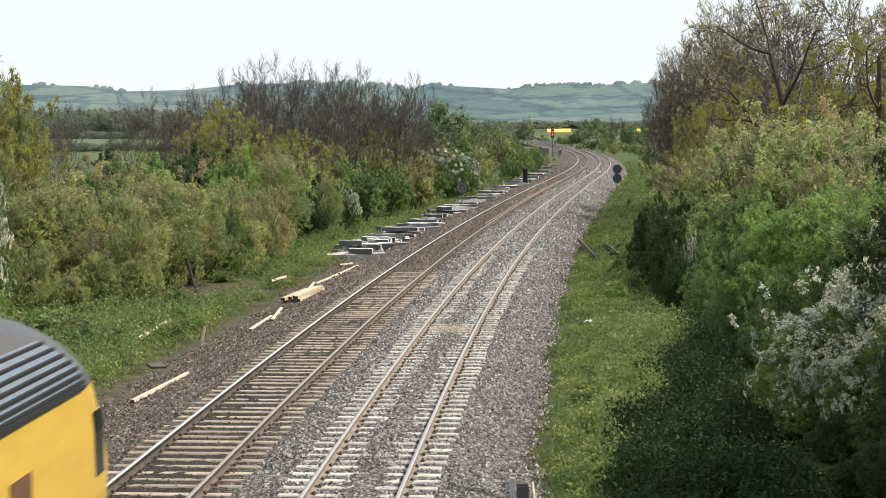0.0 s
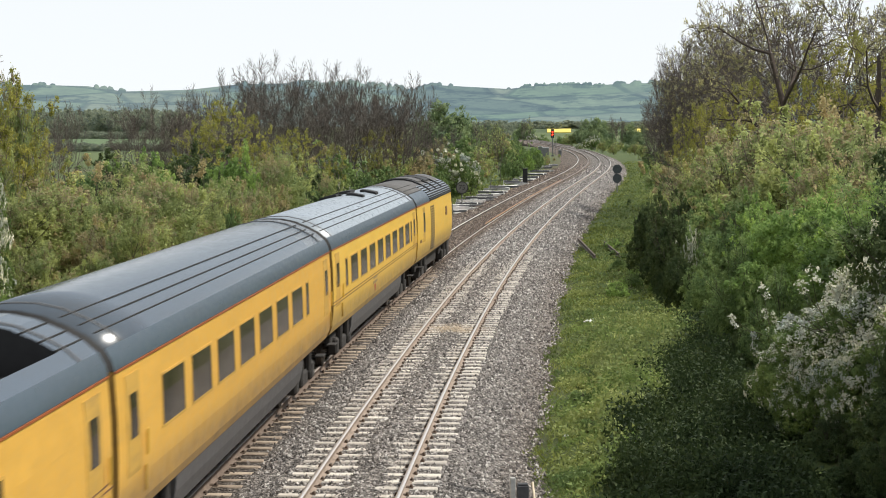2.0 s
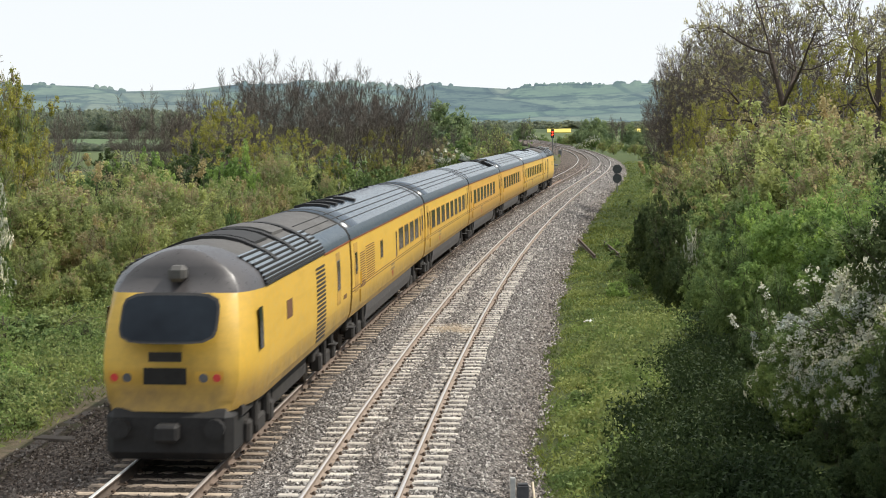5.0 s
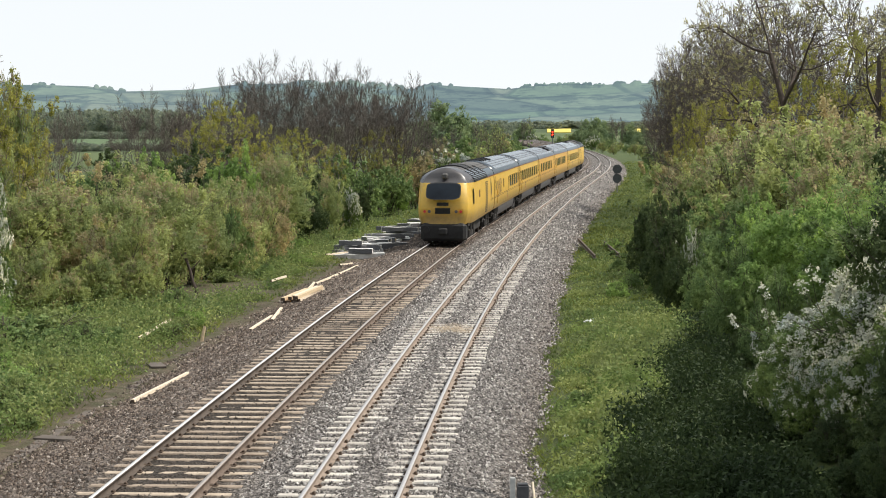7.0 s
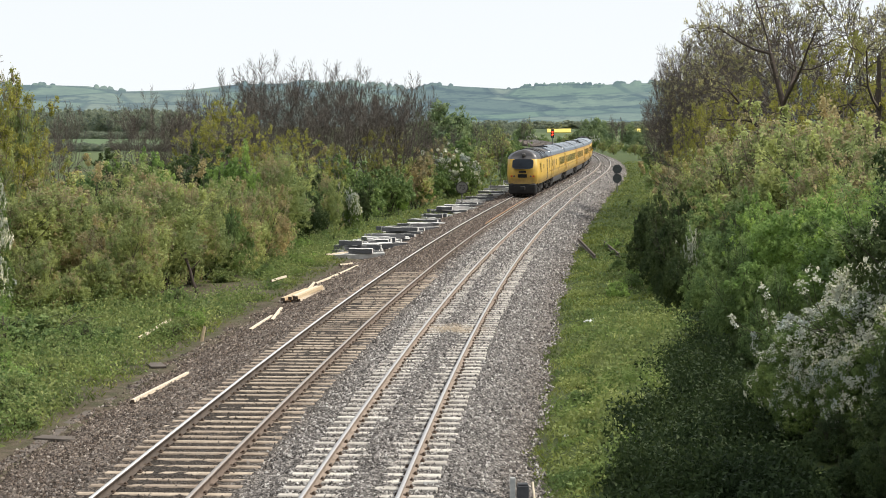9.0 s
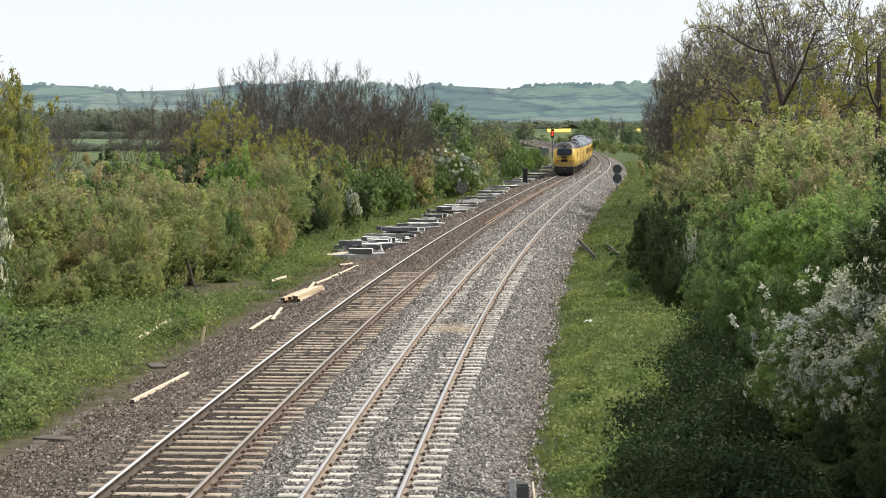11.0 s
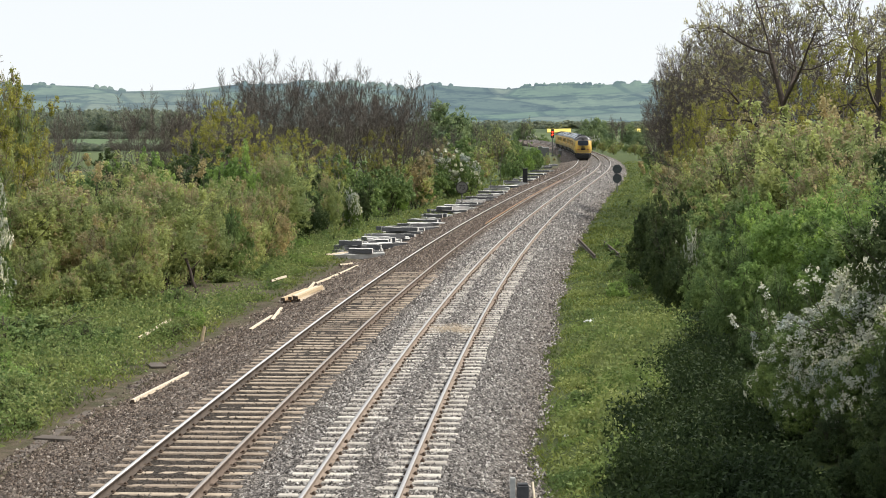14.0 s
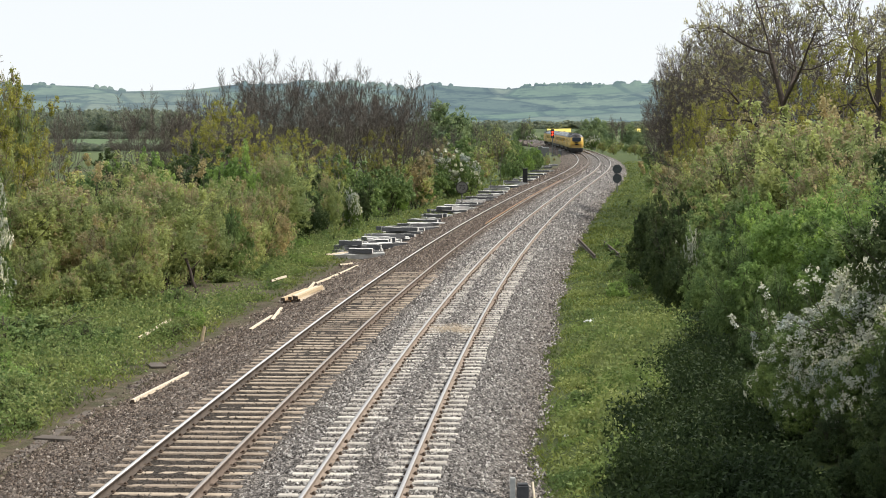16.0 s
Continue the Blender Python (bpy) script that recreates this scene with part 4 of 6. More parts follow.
def power_car(label, length):
    car = tagged(new("power_car"), label, "locomotive", "vehicles of the train")
    h = length / 2
    # nose at +y: sections (y, width factor, roof height, floor)
    bm = B()
    yc = h - 3.1
    skin(bm, HALF, -h, yc, steps=6)
    cap(bm, -h, 1, back=True, prof=HALF)
    part("body", bm, ["yellow", "yellow_end_shaded"], car, weld=True)
    bm = B()
    skin(bm, ROOF, -h, yc, steps=6)
    cap(bm, -h, 1, back=True, prof=ROOF)
    part("roof", bm, ["roof_soot", "black"], car, "sooty dark grey roof", smooth=True, weld=True)
    # wedge nose, lofted, in three meshes: lower yellow shell, dark cab roof
    prof = HALF + ROOF[1:]

    def section(u):
        """u 0 at the cab's back, 1 at the nose's tip."""
        out = []
        for a, b in prof:
            w = 1.0 - (0.17 + 0.09 * min(max((b - 2.2) / 1.2, 0), 1) + 0.05 * min(max((1.5 - b) / 0.5, 0), 1)) * u ** 2.0
            # the face leans back: upper points stop earlier
            lean = np.interp(b, [0.6, 1.3, 1.75, 2.15, 2.9, 3.1, 3.64], [2.5, 2.65, 2.65, 2.6, 2.0, 1.65, 1.1])
            y = yc + lean * u
            x = a * w
            corner = (abs(a) / 1.37) ** 6 * 0.42 * u ** 3
            out.append((x, y - corner, b))
        return out
    us = [0, 0.25, 0.5, 0.7, 0.82, 0.9, 0.96, 1.0]
    for name, lo, hi, mat, lab in (("cab_shell", 0, 6, "yellow", "yellow wedge-shaped cab nose"), ("cab_roof", 5, len(prof), "cab_dome", "domed dark cab roof")):
        bm = B()
        for q in (1, -1):
            rows = [[bm.verts.new((q * x, y, z)) for x, y, z in section(u)[lo:hi]] for u in us]
            for r0, r1 in zip(rows, rows[1:]):
                for i in range(len(r0) - 1):
                    f = [r0[i], r1[i], r1[i + 1], r0[i + 1]]
                    bm.faces.new(f if q > 0 else f[::-1])
        # front face between the two sides
        tip = section(1.0)[lo:hi]
        for i in range(len(tip) - 1):
            (x0, y0, z0), (x1, y1, z1) = tip[i], tip[i + 1]
            n = 6
            for k in range(n):
                t0, t1 = 1 - 2 * k / n, 1 - 2 * (k + 1) / n
                bow = lambda t: 0.10 * (1 - t * t)
                bm.faces.new([bm.verts.new((x0 * t0, y0 + bow(t0), z0)), bm.verts.new((x0 * t1, y0 + bow(t1), z0)), bm.verts.new((x1 * t1, y1 + bow(t1), z1)), bm.verts.new((x1 * t0, y1 + bow(t0), z1))])
        bmesh.ops.remove_doubles(bm, verts=bm.verts, dist=0.002)
        bmesh.ops.recalc_face_normals(bm, faces=bm.faces)
        part(name, bm, mat, car, lab, smooth=True)

    def face_y(z, x=0.0):
        lean = np.interp(z, [0.6, 1.3, 1.75, 2.15, 2.9, 3.1, 3.64], [2.5, 2.65, 2.65, 2.6, 2.0, 1.65, 1.1])
        return yc + lean + 0.10 * (1 - (x / 1.2) ** 2)

    def on_face(name, x0, x1, z0, z1, mat, proud=0.02, label="", parent=car):
        bm = B()
        n, m = 6, 3
        g = [[bm.verts.new((x0 + (x1 - x0) * i / n, face_y(z0 + (z1 - z0) * j / m, x0 + (x1 - x0) * i / n) + proud, z0 + (z1 - z0) * j / m)) for i in range(n + 1)] for j in range(m + 1)]
        for j in range(m):
            for i in range(n):
                bm.faces.new([g[j][i + 1], g[j][i], g[j + 1][i], g[j + 1][i + 1]])
        bmesh.ops.solidify(bm, geom=bm.faces[:], thickness=0.03)
        return part(name, bm, mat, parent, label, smooth=False)
    def round_on_face(name, cx, cz, hw, hh, mat, proud, label="", parent=car, power=5.0, n=28):
        """A rounded plate on the nose: a ring of points and a middle, following the face."""
        bm = B()
        ring = []
        for r in (1.0, 0.6):
            row = []
            for i in range(n):
                a = 2 * math.pi * i / n
                c, q = math.cos(a), math.sin(a)
                k = r / (abs(c) ** power + abs(q) ** power) ** (1 / power)
                x, z = cx + hw * k * c, cz + hh * k * q
                row.append(bm.verts.new((x, face_y(z, x) + proud, z)))
            ring.append(row)
        mid = bm.verts.new((cx, face_y(cz, cx) + proud, cz))
        rim = [bm.verts.new((v.co.x, v.co.y - 0.06, v.co.z)) for v in ring[0]]
        for i in range(n):
            j = (i + 1) % n
            bm.faces.new([ring[0][i], ring[0][j], ring[1][j], ring[1][i]])
            bm.faces.new([ring[1][i], ring[1][j], mid])
            bm.faces.new([rim[i], rim[j], ring[0][j], ring[0][i]])
        bmesh.ops.recalc_face_normals(bm, faces=bm.faces)
        return part(name, bm, mat, parent, label)
    surround = round_on_face("windscreen_surround", 0, 2.55, 0.83, 0.4, "black", 0.008)
    round_on_face("windscreen", 0, 2.55, 0.79, 0.36, "screen", 0.014, "dark cab windscreen", surround)
    on_face("nose_panel", -0.28, 0.28, 1.86, 2.02, "under", 0.025, "dark recessed panel on the nose")
    on_face("horn_grille", -0.36, 0.36, 1.48, 1.76, "black", 0.025)
    for q in (-1, 1):
        cl = on_face("lamp_cluster", min(q * 0.5, q * 0.97), max(q * 0.5, q * 0.97), 1.48, 1.7, "yellow", 0.006)
        round_on_face("tail_lamp", q * 0.86, 1.59, 0.066, 0.066, "tail_light", 0.022, "red tail lamp", cl, 2.0, 14)
        round_on_face("headlamp", q * 0.64, 1.59, 0.075, 0.075, "concrete_dark", 0.022, "grey glass headlamp", cl, 2.0, 14)
        pane_on_side("cab_window", q, yc + 0.72, yc + 1.12, 1.9, 2.62, car, "screen", -0.008)
        pane_on_side("door", q, -h + 2.2, -h + 3.0, 1.05, 2.8, car, "yellow_dirty", 0.006)
        pane_on_side("door_window", q, -h + 2.35, -h + 2.85, 1.95, 2.6, car, "glass", 0.014, frame_mat="post", t=0.025)
        pane_on_side("vent_slot", q, -h + 0.9, -h + 1.6, 1.62, 1.72, car, "line", 0.006)
        pane_on_side("plate", q, yc - 3.0, yc - 2.2, 2.1, 2.45, car, "line", 0.008, "small dark red plate")
        bm = B()
        z = 1.15
        while z < 2.75:
            x = side_x(z)
            box(bm, q * (x + 0.004) - 0.012, q * (x + 0.004) + 0.012, -h + 5.3, -h + 6.8, z, z + 0.042)
            z += 0.09
        part("grille", bm, "under", car, "louvred radiator grille")
        # louvred band along the roof's shoulder, smooth shoulder behind it
        ys = -h + 5.2
        bm = B()
        skin(bm, [(a + 0.012, b + 0.006) for a, b in ROOF[:5]], ys, yc + 0.25, side=(q,))
        band = part("shoulder_louvre", bm, "slat", car, "blue-grey louvred panel", smooth=True, weld=True)
        ra, rb = [a for a, b in ROOF[:5]], [b for a, b in ROOF[:5]]
        for i in range(8):
            u = (i + 0.5) * 4 / 8
            x, z = float(np.interp(u, range(5), ra)) + 0.018, float(np.interp(u, range(5), rb)) + 0.012
            bm = B()
            box(bm, q * x - 0.02, q * x + 0.02, ys, yc + 0.25, z - 0.022, z + 0.016)
            part("louvre_gap", bm, "black", band)
        bm = B()
        skin(bm, [(a + 0.007, b + 0.004) for a, b in ROOF[:4]], -h, ys, side=(q,))
        part("roof_shoulder", bm, "shoulder", car, "blue-grey roof edge", smooth=True, weld=True)
        bm = B()
        box(bm, q * 1.33 - 0.012, q * 1.33 + 0.012, -h, -h + 5.2, 2.895, 2.935)
        part("cantrail_stripe", bm, "cantrail", car)
        bm = B()
        box(bm, q * 1.22 - 0.1, q * 1.22 + 0.1, -h + 2.35, -h + 2.85, 0.66, 0.69, 0.01)
        part("step", bm, "under", car)
    ribs(car, -h + 0.2, -h + 5.1, "roof_soot")
    for y, w in ((-2.0, 1.15), (0.6, 1.1), (3.2, 1.2)):
        bm = B()
        pts = [(a, b) for a, b in ROOF[2:]]
        arch = [(-a, b) for a, b in pts[:-1]] + [(a, b) for a, b in reversed(pts)]
        for (a0, b0), (a1, b1) in zip(arch, arch[1:]):
            vs = [bm.verts.new((a, yy, b + dz)) for dz in (-0.01, 0.06) for yy in (y - 0.16, y + 0.16) for a, b in ((a0, b0), (a1, b1))]
            for k in ((4, 5, 7, 6), (0, 1, 5, 4), (2, 6, 7, 3)):
                bm.faces.new([vs[e] for e in k])
        bmesh.ops.recalc_face_normals(bm, faces=bm.faces)
        part("roof_arch", bm, "black", car, weld=True)
    bm = B()
    box(bm, -0.15, 0.15, yc + 1.15, yc + 1.75, 3.1, 3.38, 0.07)
    part("horn_housing", bm, "roof_soot", car)
    pod(car, 0, -0.7, 1.3, 1.6, 0.07, "roof_soot", "exhaust_housing")
    pod(car, 0, 2.0, 1.4, 1.7, 0.06, "black", "radiator_fan")
    bm = B()
    box(bm, -1.15, 1.15, -h + 0.1, h - 1.2, 0.85, 1.02)
    box(bm, -1.0, 1.0, -2.6, 2.6, 0.35, 0.95, 0.05)
    part("underframe", bm, "under", car)
    bm = B()
    box(bm, -1.08, 1.08, h - 1.9, h - 0.62, 0.16, 1.03, 0.14)
    box(bm, -0.2, 0.2, h - 0.7, h - 0.3, 0.5, 0.8, 0.05)
    for q in (-1, 1):
        tube(bm, (q * 0.8, h - 0.9, 0.72), (q * 0.8, h - 0.42, 0.72), 0.14, 0.17, 12)
    part("front_valance", bm, "black", car, "black front valance with buffers")
    for y in (-5.15, 5.15):
        bogie(car, y, 0.51)
    gangway(car, -h)
    return car


def spaced(a, b, n, w):
    return [(a + (b - a) * i / (n - 1) - w / 2, a + (b - a) * i / (n - 1) + w / 2) for i in range(n)]


LABEL = "bright yellow test coach with grey roof"
TRAIN = [
    power_car("yellow wedge-nosed diesel power car with sooty roof, leading", 18.2),
    coach("yellow test coach with pale grey roof and small windows", spaced(-7.3, 8.0, 8, 1.45) + [(9.3, 9.7), (-9.2, -8.8)], "roof_pale", True, True, length=23.32,
          pods=[(0.3, 6.4, 0.5, 0.75, 0.07), (-0.4, 5.2, 0.6, 1.3, 0.09), (0.22, 3.2, 0.5, 0.55, 0.07), (-0.2, 2.6, 0.14, 0.3, 0.05), (-0.45, 2.2, 0.5, 0.7, 0.08)], badge=-2.2),
    coach("orange-yellow test coach with a row of seven windows", spaced(-7.7, 5.3, 7, 1.55) + [(6.7, 7.1)], paint="yellow_warm"),
    coach("yellow test coach with a sunken roof well of black equipment", spaced(-7.9, 5.7, 7, 1.5), "roof_mid", waist=True, well=(6.2, 10.0), badge=-3.4, paint="yellow_warm"),
    coach("yellow test coach with windows along its whole side", spaced(-8.0, 7.6, 8, 1.5) + [(-9.6, -9.2), (9.0, 9.4)], "roof_mid", waist=True, badge=-5.0),
    coach("yellow generator coach with louvred grilles and roof slots", spaced(2.1, 7.9, 4, 1.45) + [(9.2, 9.6), (0.35, 0.7, 1.75, 2.5), (-4.3, -3.6, 2.02, 2.5)], "roof_mid", waist=True,
          grilles=[(-8.0, -5.9, 1.75, 2.6), (-9.4, -8.3, 1.6, 2.5)], badge=-0.6,
          pods=[(-0.02, -8.3, 0.9, 0.42, 0.07), (-0.02, -6.7, 0.9, 0.42, 0.07), (-0.02, -5.1, 0.9, 0.42, 0.07), (0.22, -3.2, 0.6, 0.42, 0.07), (-0.55, -4.2, 0.4, 0.8, 0.06), (-0.4, -1.2, 0.3, 0.6, 0.06)] + [(-0.3, y, 0.16, 0.22, 0.05) for y in (0.4, 1.9, 3.6, 5.4, 7.4)]),
    power_car("yellow wedge-nosed diesel power car with red tail lamps, trailing", POWER),
]


def roof_gear(car):
    """Black frames and boxes in the sunken roof."""
    r = random.Random(8)
    for i in range(9):
        bm = B()
        x, y = r.uniform(-0.75, 0.75), r.uniform(6.5, 9.7)
        w, d, hh = r.uniform(0.08, 0.28), r.uniform(0.1, 0.4), r.uniform(0.2, 0.52)
        box(bm, x - w, x + w, y - d, y + d, 3.04, 3.04 + hh, 0.03)
        part("equipment_box", bm, "under", car)
    for a, b in (((-0.8, 6.6, 3.3), (0.8, 8.0, 3.7)), ((0.8, 6.6, 3.3), (-0.8, 8.2, 3.7)), ((-0.7, 9.4, 3.2), (0.7, 8.6, 3.72))):
        bm = B()
        tube(bm, a, b, 0.05)
        part("frame_bar", bm, "black", car)


roof_gear(TRAIN[3])


# ---- plants ----
def tubes_mesh(name, segs, mats, sides=3):
    """Tapered limbs from segments (p0, p1, r0, r1)."""
    a = np.array([s[0] for s in segs])
    b = np.array([s[1] for s in segs])
    r0, r1 = np.array([s[2] for s in segs]), np.array([s[3] for s in segs])
    d = b - a
    d /= np.linalg.norm(d, axis=1)[:, None] + 1e-9
    ref = np.where(np.abs(d[:, 2:3]) > 0.9, np.array([[1.0, 0, 0]]), np.array([[0, 0, 1.0]]))
    u = np.cross(d, ref)
    u /= np.linalg.norm(u, axis=1)[:, None]
    w = np.cross(d, u)
    n = len(a)
    ang = np.arange(sides) * 2 * np.pi / sides
    ring = np.cos(ang)[None, :, None] * u[:, None] + np.sin(ang)[None, :, None] * w[:, None]
    v = np.concatenate([a[:, None] + ring * r0[:, None, None], b[:, None] + ring * r1[:, None, None]], 1)
    i = np.arange(sides)
    j = (i + 1) % sides
    q = np.stack([i, j, j + sides, i + sides], -1)
    f = (q[None] + (np.arange(n) * 2 * sides)[:, None, None]).reshape(-1, 4)
    return flat_mesh(name, v.reshape(-1, 3), f, mats)


def ascending(rng, height, stems=3, kids=(2, 2, 3), tilt=(22, 48), lift=0.10, lean=0.22, r0=None, thin=0.012, wobble=0.05):
    """Limbs of a tree whose branches leave at an angle and turn upwards; segments and twig ends."""
    segs, tips = [], []
    top = len(kids)

    def grow(p, d, length, rad, lev):
        n = 4 if lev else 2
        for i in range(n):
            d = d + rng.normal(0, wobble * (1.6 if lev < 2 else 1.0), 3)
            d[2] += lift
            d = d / np.linalg.norm(d)
            q = p + d * length / n
            ra, rb = rad * (1 - 0.6 * i / n), rad * (1 - 0.6 * (i + 1) / n)
            segs.append((p, q, max(ra, thin), max(rb, thin * 0.7)))
            if lev and i > 0:
                for _ in range(kids[top - lev]):
                    side = np.cross(d, rng.normal(0, 1, 3))
                    side /= np.linalg.norm(side) + 1e-9
                    a = radians(rng.uniform(*tilt))
                    grow(q, d * math.cos(a) + side * math.sin(a), length * rng.uniform(0.42, 0.62) * (1.05 - 0.1 * i), rb * 0.55, lev - 1)
            p = q
        tips.append(p)
    for k in range(stems):
        d = np.array([rng.normal(0, lean), rng.normal(0, lean), 1.0])
        base = np.array([rng.normal(0, 0.02 * height), rng.normal(0, 0.02 * height), -0.15]) if stems > 1 else np.array([0, 0, -0.15])
        grow(base, d / np.linalg.norm(d), height * 0.6 * rng.uniform(0.85, 1.1), (r0 or height * 0.014) / (1 if stems == 1 else 1.5), top)
    return segs, np.array(tips)


def unit(v):
    return v / (np.linalg.norm(v, axis=-1, keepdims=True) + 1e-9)


def leaves_mesh(name, pts, rng, size, mats, idx=None, facing=None, loose=0.9):
    """Small pointed leaves, one face each, at points; facing turns them outwards from their clump."""
    n = len(pts)
    nor = unit(rng.normal(0, 1, (n, 3))) if facing is None else unit(facing + rng.normal(0, loose, (n, 3)))
    a = unit(np.cross(nor, rng.normal(0, 1, (n, 3))))
    b = np.cross(nor, a)
    s = (size * rng.uniform(0.6, 1.4, n))[:, None]
    v = np.stack([pts - a * s * 0.8 - b * s * 0.6, pts - a * s * 0.8 + b * s * 0.6, pts + a * s], 1)
    f = np.arange(n * 3).reshape(n, 3)
    return flat_mesh(name, v.reshape(-1, 3), f, mats, idx)


def scaled_to(segs, tips, width, height):
    allp = np.array([s[1] for s in segs])
    k = np.array([width / (2 * max(np.percentile(np.abs(allp[:, 0]), 98), 0.1)), width / (2 * max(np.percentile(np.abs(allp[:, 1]), 98), 0.1)), height / np.percentile(allp[:, 2], 99.5)])
    return [(a * k, b * k, r, q) for a, b, r, q in segs], tips * k


def clumps(rng, width, height, low, n_lumps, n_clumps, airy):
    """Centres and outward directions of leaf clumps on the open outside of several boughs, and the boughs."""
    boughs = []
    for i in range(n_lumps):
        rr, az = 0.5 * width * math.sqrt(rng.uniform(0, 1)) * 0.74, rng.uniform(0, 6.283)
        R = rng.uniform(0.1, 0.22) * width
        zmax = height * (1 - 0.85 * (rr / (0.5 * width)) ** 2) - 0.8 * R
        boughs.append((np.array([rr * math.cos(az), rr * math.sin(az), low * height + R * 0.5 + (zmax - low * height - R * 0.5) * rng.uniform(0, 1) ** 0.6]), R))
    area = sum(R * R for c, R in boughs)
    cs, ds = [], []
    for j, (c, R) in enumerate(boughs):
        m = int(n_clumps * 1.7 * R * R / area) + 1
        d = unit(rng.normal(0, 1, (m, 3)) + np.array([0, 0, 0.25]))
        p = c + d * (R * rng.uniform(0.45 if airy else 0.78, 1.08, (m, 1))) * np.array([1, 1, 0.9])
        ok = p[:, 2] > 0.02
        for k, (c2, R2) in enumerate(boughs):
            if k != j:
                ok &= np.linalg.norm(p - c2, axis=1) > (0.35 if airy else 0.8) * R2
        cs.append(p[ok])
        ds.append(d[ok])
    cs, ds = np.concatenate(cs), np.concatenate(ds)
    pick = rng.permutation(len(cs))[:n_clumps]
    return cs[pick], ds[pick], boughs


def shrub_kind(seed, width, height, leaf, size=0.05, count=40000, low=0.03, blossom=0.0, extra=None, per=24, radius=0.2, feather=0.0, n_lumps=24, core_leaves=54):
    rng = np.random.RandomState(seed)
    segs, tips = ascending(rng, height, 6, (3,), (15, 45), 0.05, 0.4, 0.06, 0.007, 0.1)
    segs, tips = scaled_to(segs, tips, width * 0.9, height * 1.02)
    stem = tubes_mesh("branchwork", segs, ["bark"])
    cs, ds, boughs = clumps(rng, width, height, low, n_lumps, count // per, core_leaves < 30)
    # shoots that stand clear of the outline
    k = len(cs) // 9
    up = tips[rng.randint(0, len(tips), k)]
    cs = np.concatenate([cs, up * rng.uniform(0.93, 1.03, (k, 1))])
    ds = np.concatenate([ds, unit(rng.normal(0, 0.5, (k, 3)) + np.array([0, 0, 1.0]))])
    n = len(cs)
    r = radius * rng.uniform(0.5, 1.35, n)
    d = unit(rng.normal(0, 1, (n, per, 3)) + 0.7 * ds[:, None])
    off = d * (r[:, None] * rng.uniform(0.35, 1.0, (n, per)) )[..., None]
    if feather:
        e = unit(ds + np.array([0, 0, 0.9]) + rng.normal(0, 0.25, (n, 3)))
        off = off * (1 - 0.45 * feather) + e[:, None] * (rng.uniform(-0.4, 1.4, (n, per)) * r[:, None] * feather * 1.3)[..., None]
    pts = (cs[:, None] + off).reshape(-1, 3)
    facing = unit(d + 0.4 * ds[:, None] + np.array([0, 0, 0.35])).reshape(-1, 3)
    idx = np.zeros(len(pts), int)
    mats = [leaf]
    if blossom or extra:
        mats = [leaf, "blossom" if blossom else extra[0]]
        amount = blossom or extra[1]
        score = smooth_noise(cs[:, 0] * 1.6 + cs[:, 2], cs[:, 1] * 1.6 - 0.6 * cs[:, 2], 1.1, seed) + (0.9 if blossom else 0.25) * cs[:, 2] / height + rng.normal(0, 0.16, n)
        on = score > np.percentile(score, 100 * (1 - amount))
        idx = (np.repeat(on, per) & (rng.uniform(0, 1, len(pts)) < (0.88 if blossom else 0.85))).astype(int)
    # inner leaves that close the boughs
    core, cdir = [], []
    for c, R in boughs:
        q = unit(rng.normal(0, 1, (core_leaves, 3)))
        core.append(c + q * R * rng.uniform(0.5, 0.86, (core_leaves, 1)) * np.array([1, 1, 0.9]))
        cdir.append(q)
    core, cdir = np.concatenate(core), np.concatenate(cdir)
    ok = core[:, 2] > 0.05
    core, cdir = core[ok], cdir[ok]
    inner = leaves_mesh("inner", core, rng, 0.13 * width / 4.2, [leaf], facing=cdir, loose=0.5)
    outer = leaves_mesh("crown", pts, rng, size, mats, idx, facing)
    # one crown mesh of both
    va, vb = np.empty(len(outer.vertices) * 3, np.float32), np.empty(len(inner.vertices) * 3, np.float32)
    outer.vertices.foreach_get("co", va)
    inner.vertices.foreach_get("co", vb)
    v = np.concatenate([va, vb]).reshape(-1, 3)
    crown = flat_mesh("crown", v, np.arange(len(v)).reshape(-1, 3), mats, np.concatenate([idx, np.zeros(len(core), int)]))
    bpy.data.meshes.remove(outer)
    bpy.data.meshes.remove(inner)
    return stem, crown


def tree_kind(seed, width, height, leaf=None, size=0.05, count=7000, bark="bark", per=18, radius=0.2, **shape):
    """A tree of ascending limbs, bare or with leaf clusters at some twig ends."""
    rng = np.random.RandomState(seed)
    segs, tips = ascending(rng, height, **shape)
    segs, tips = scaled_to(segs, tips, width, height)
    stem = tubes_mesh("trunk", segs, [bark])
    crown = None
    if leaf:
        k = count // per
        c = tips[rng.randint(0, len(tips), k)]
        d = unit(rng.normal(0, 1, (k, per, 3)))
        r = radius * rng.uniform(0.4, 1.3, k)
        pts = c[:, None] + d * (r[:, None] * rng.uniform(0.3, 1.0, (k, per)))[..., None]
        crown = leaves_mesh("crown", pts.reshape(-1, 3), rng, size, [leaf], facing=unit(d + np.array([0, 0, 0.5])).reshape(-1, 3))
    return stem, crown


def plant(name, label, category, kind, x, y, scale=1.0, turn=0.0, z=None, group="", tall=1.0):
    stem, crown = kind
    ob = tagged(new(name), label, category, group)
    ob.matrix_world = Matrix.LocRotScale((x, y, gz(x, y) if z is None else z), Euler((0, 0, turn)), (scale, scale, scale * tall))
    a = new("branchwork" if name == "shrub" else "trunk", stem)
    a.parent = ob
    if crown:
        b = new("crown", crown)
        b.parent = ob
    return ob


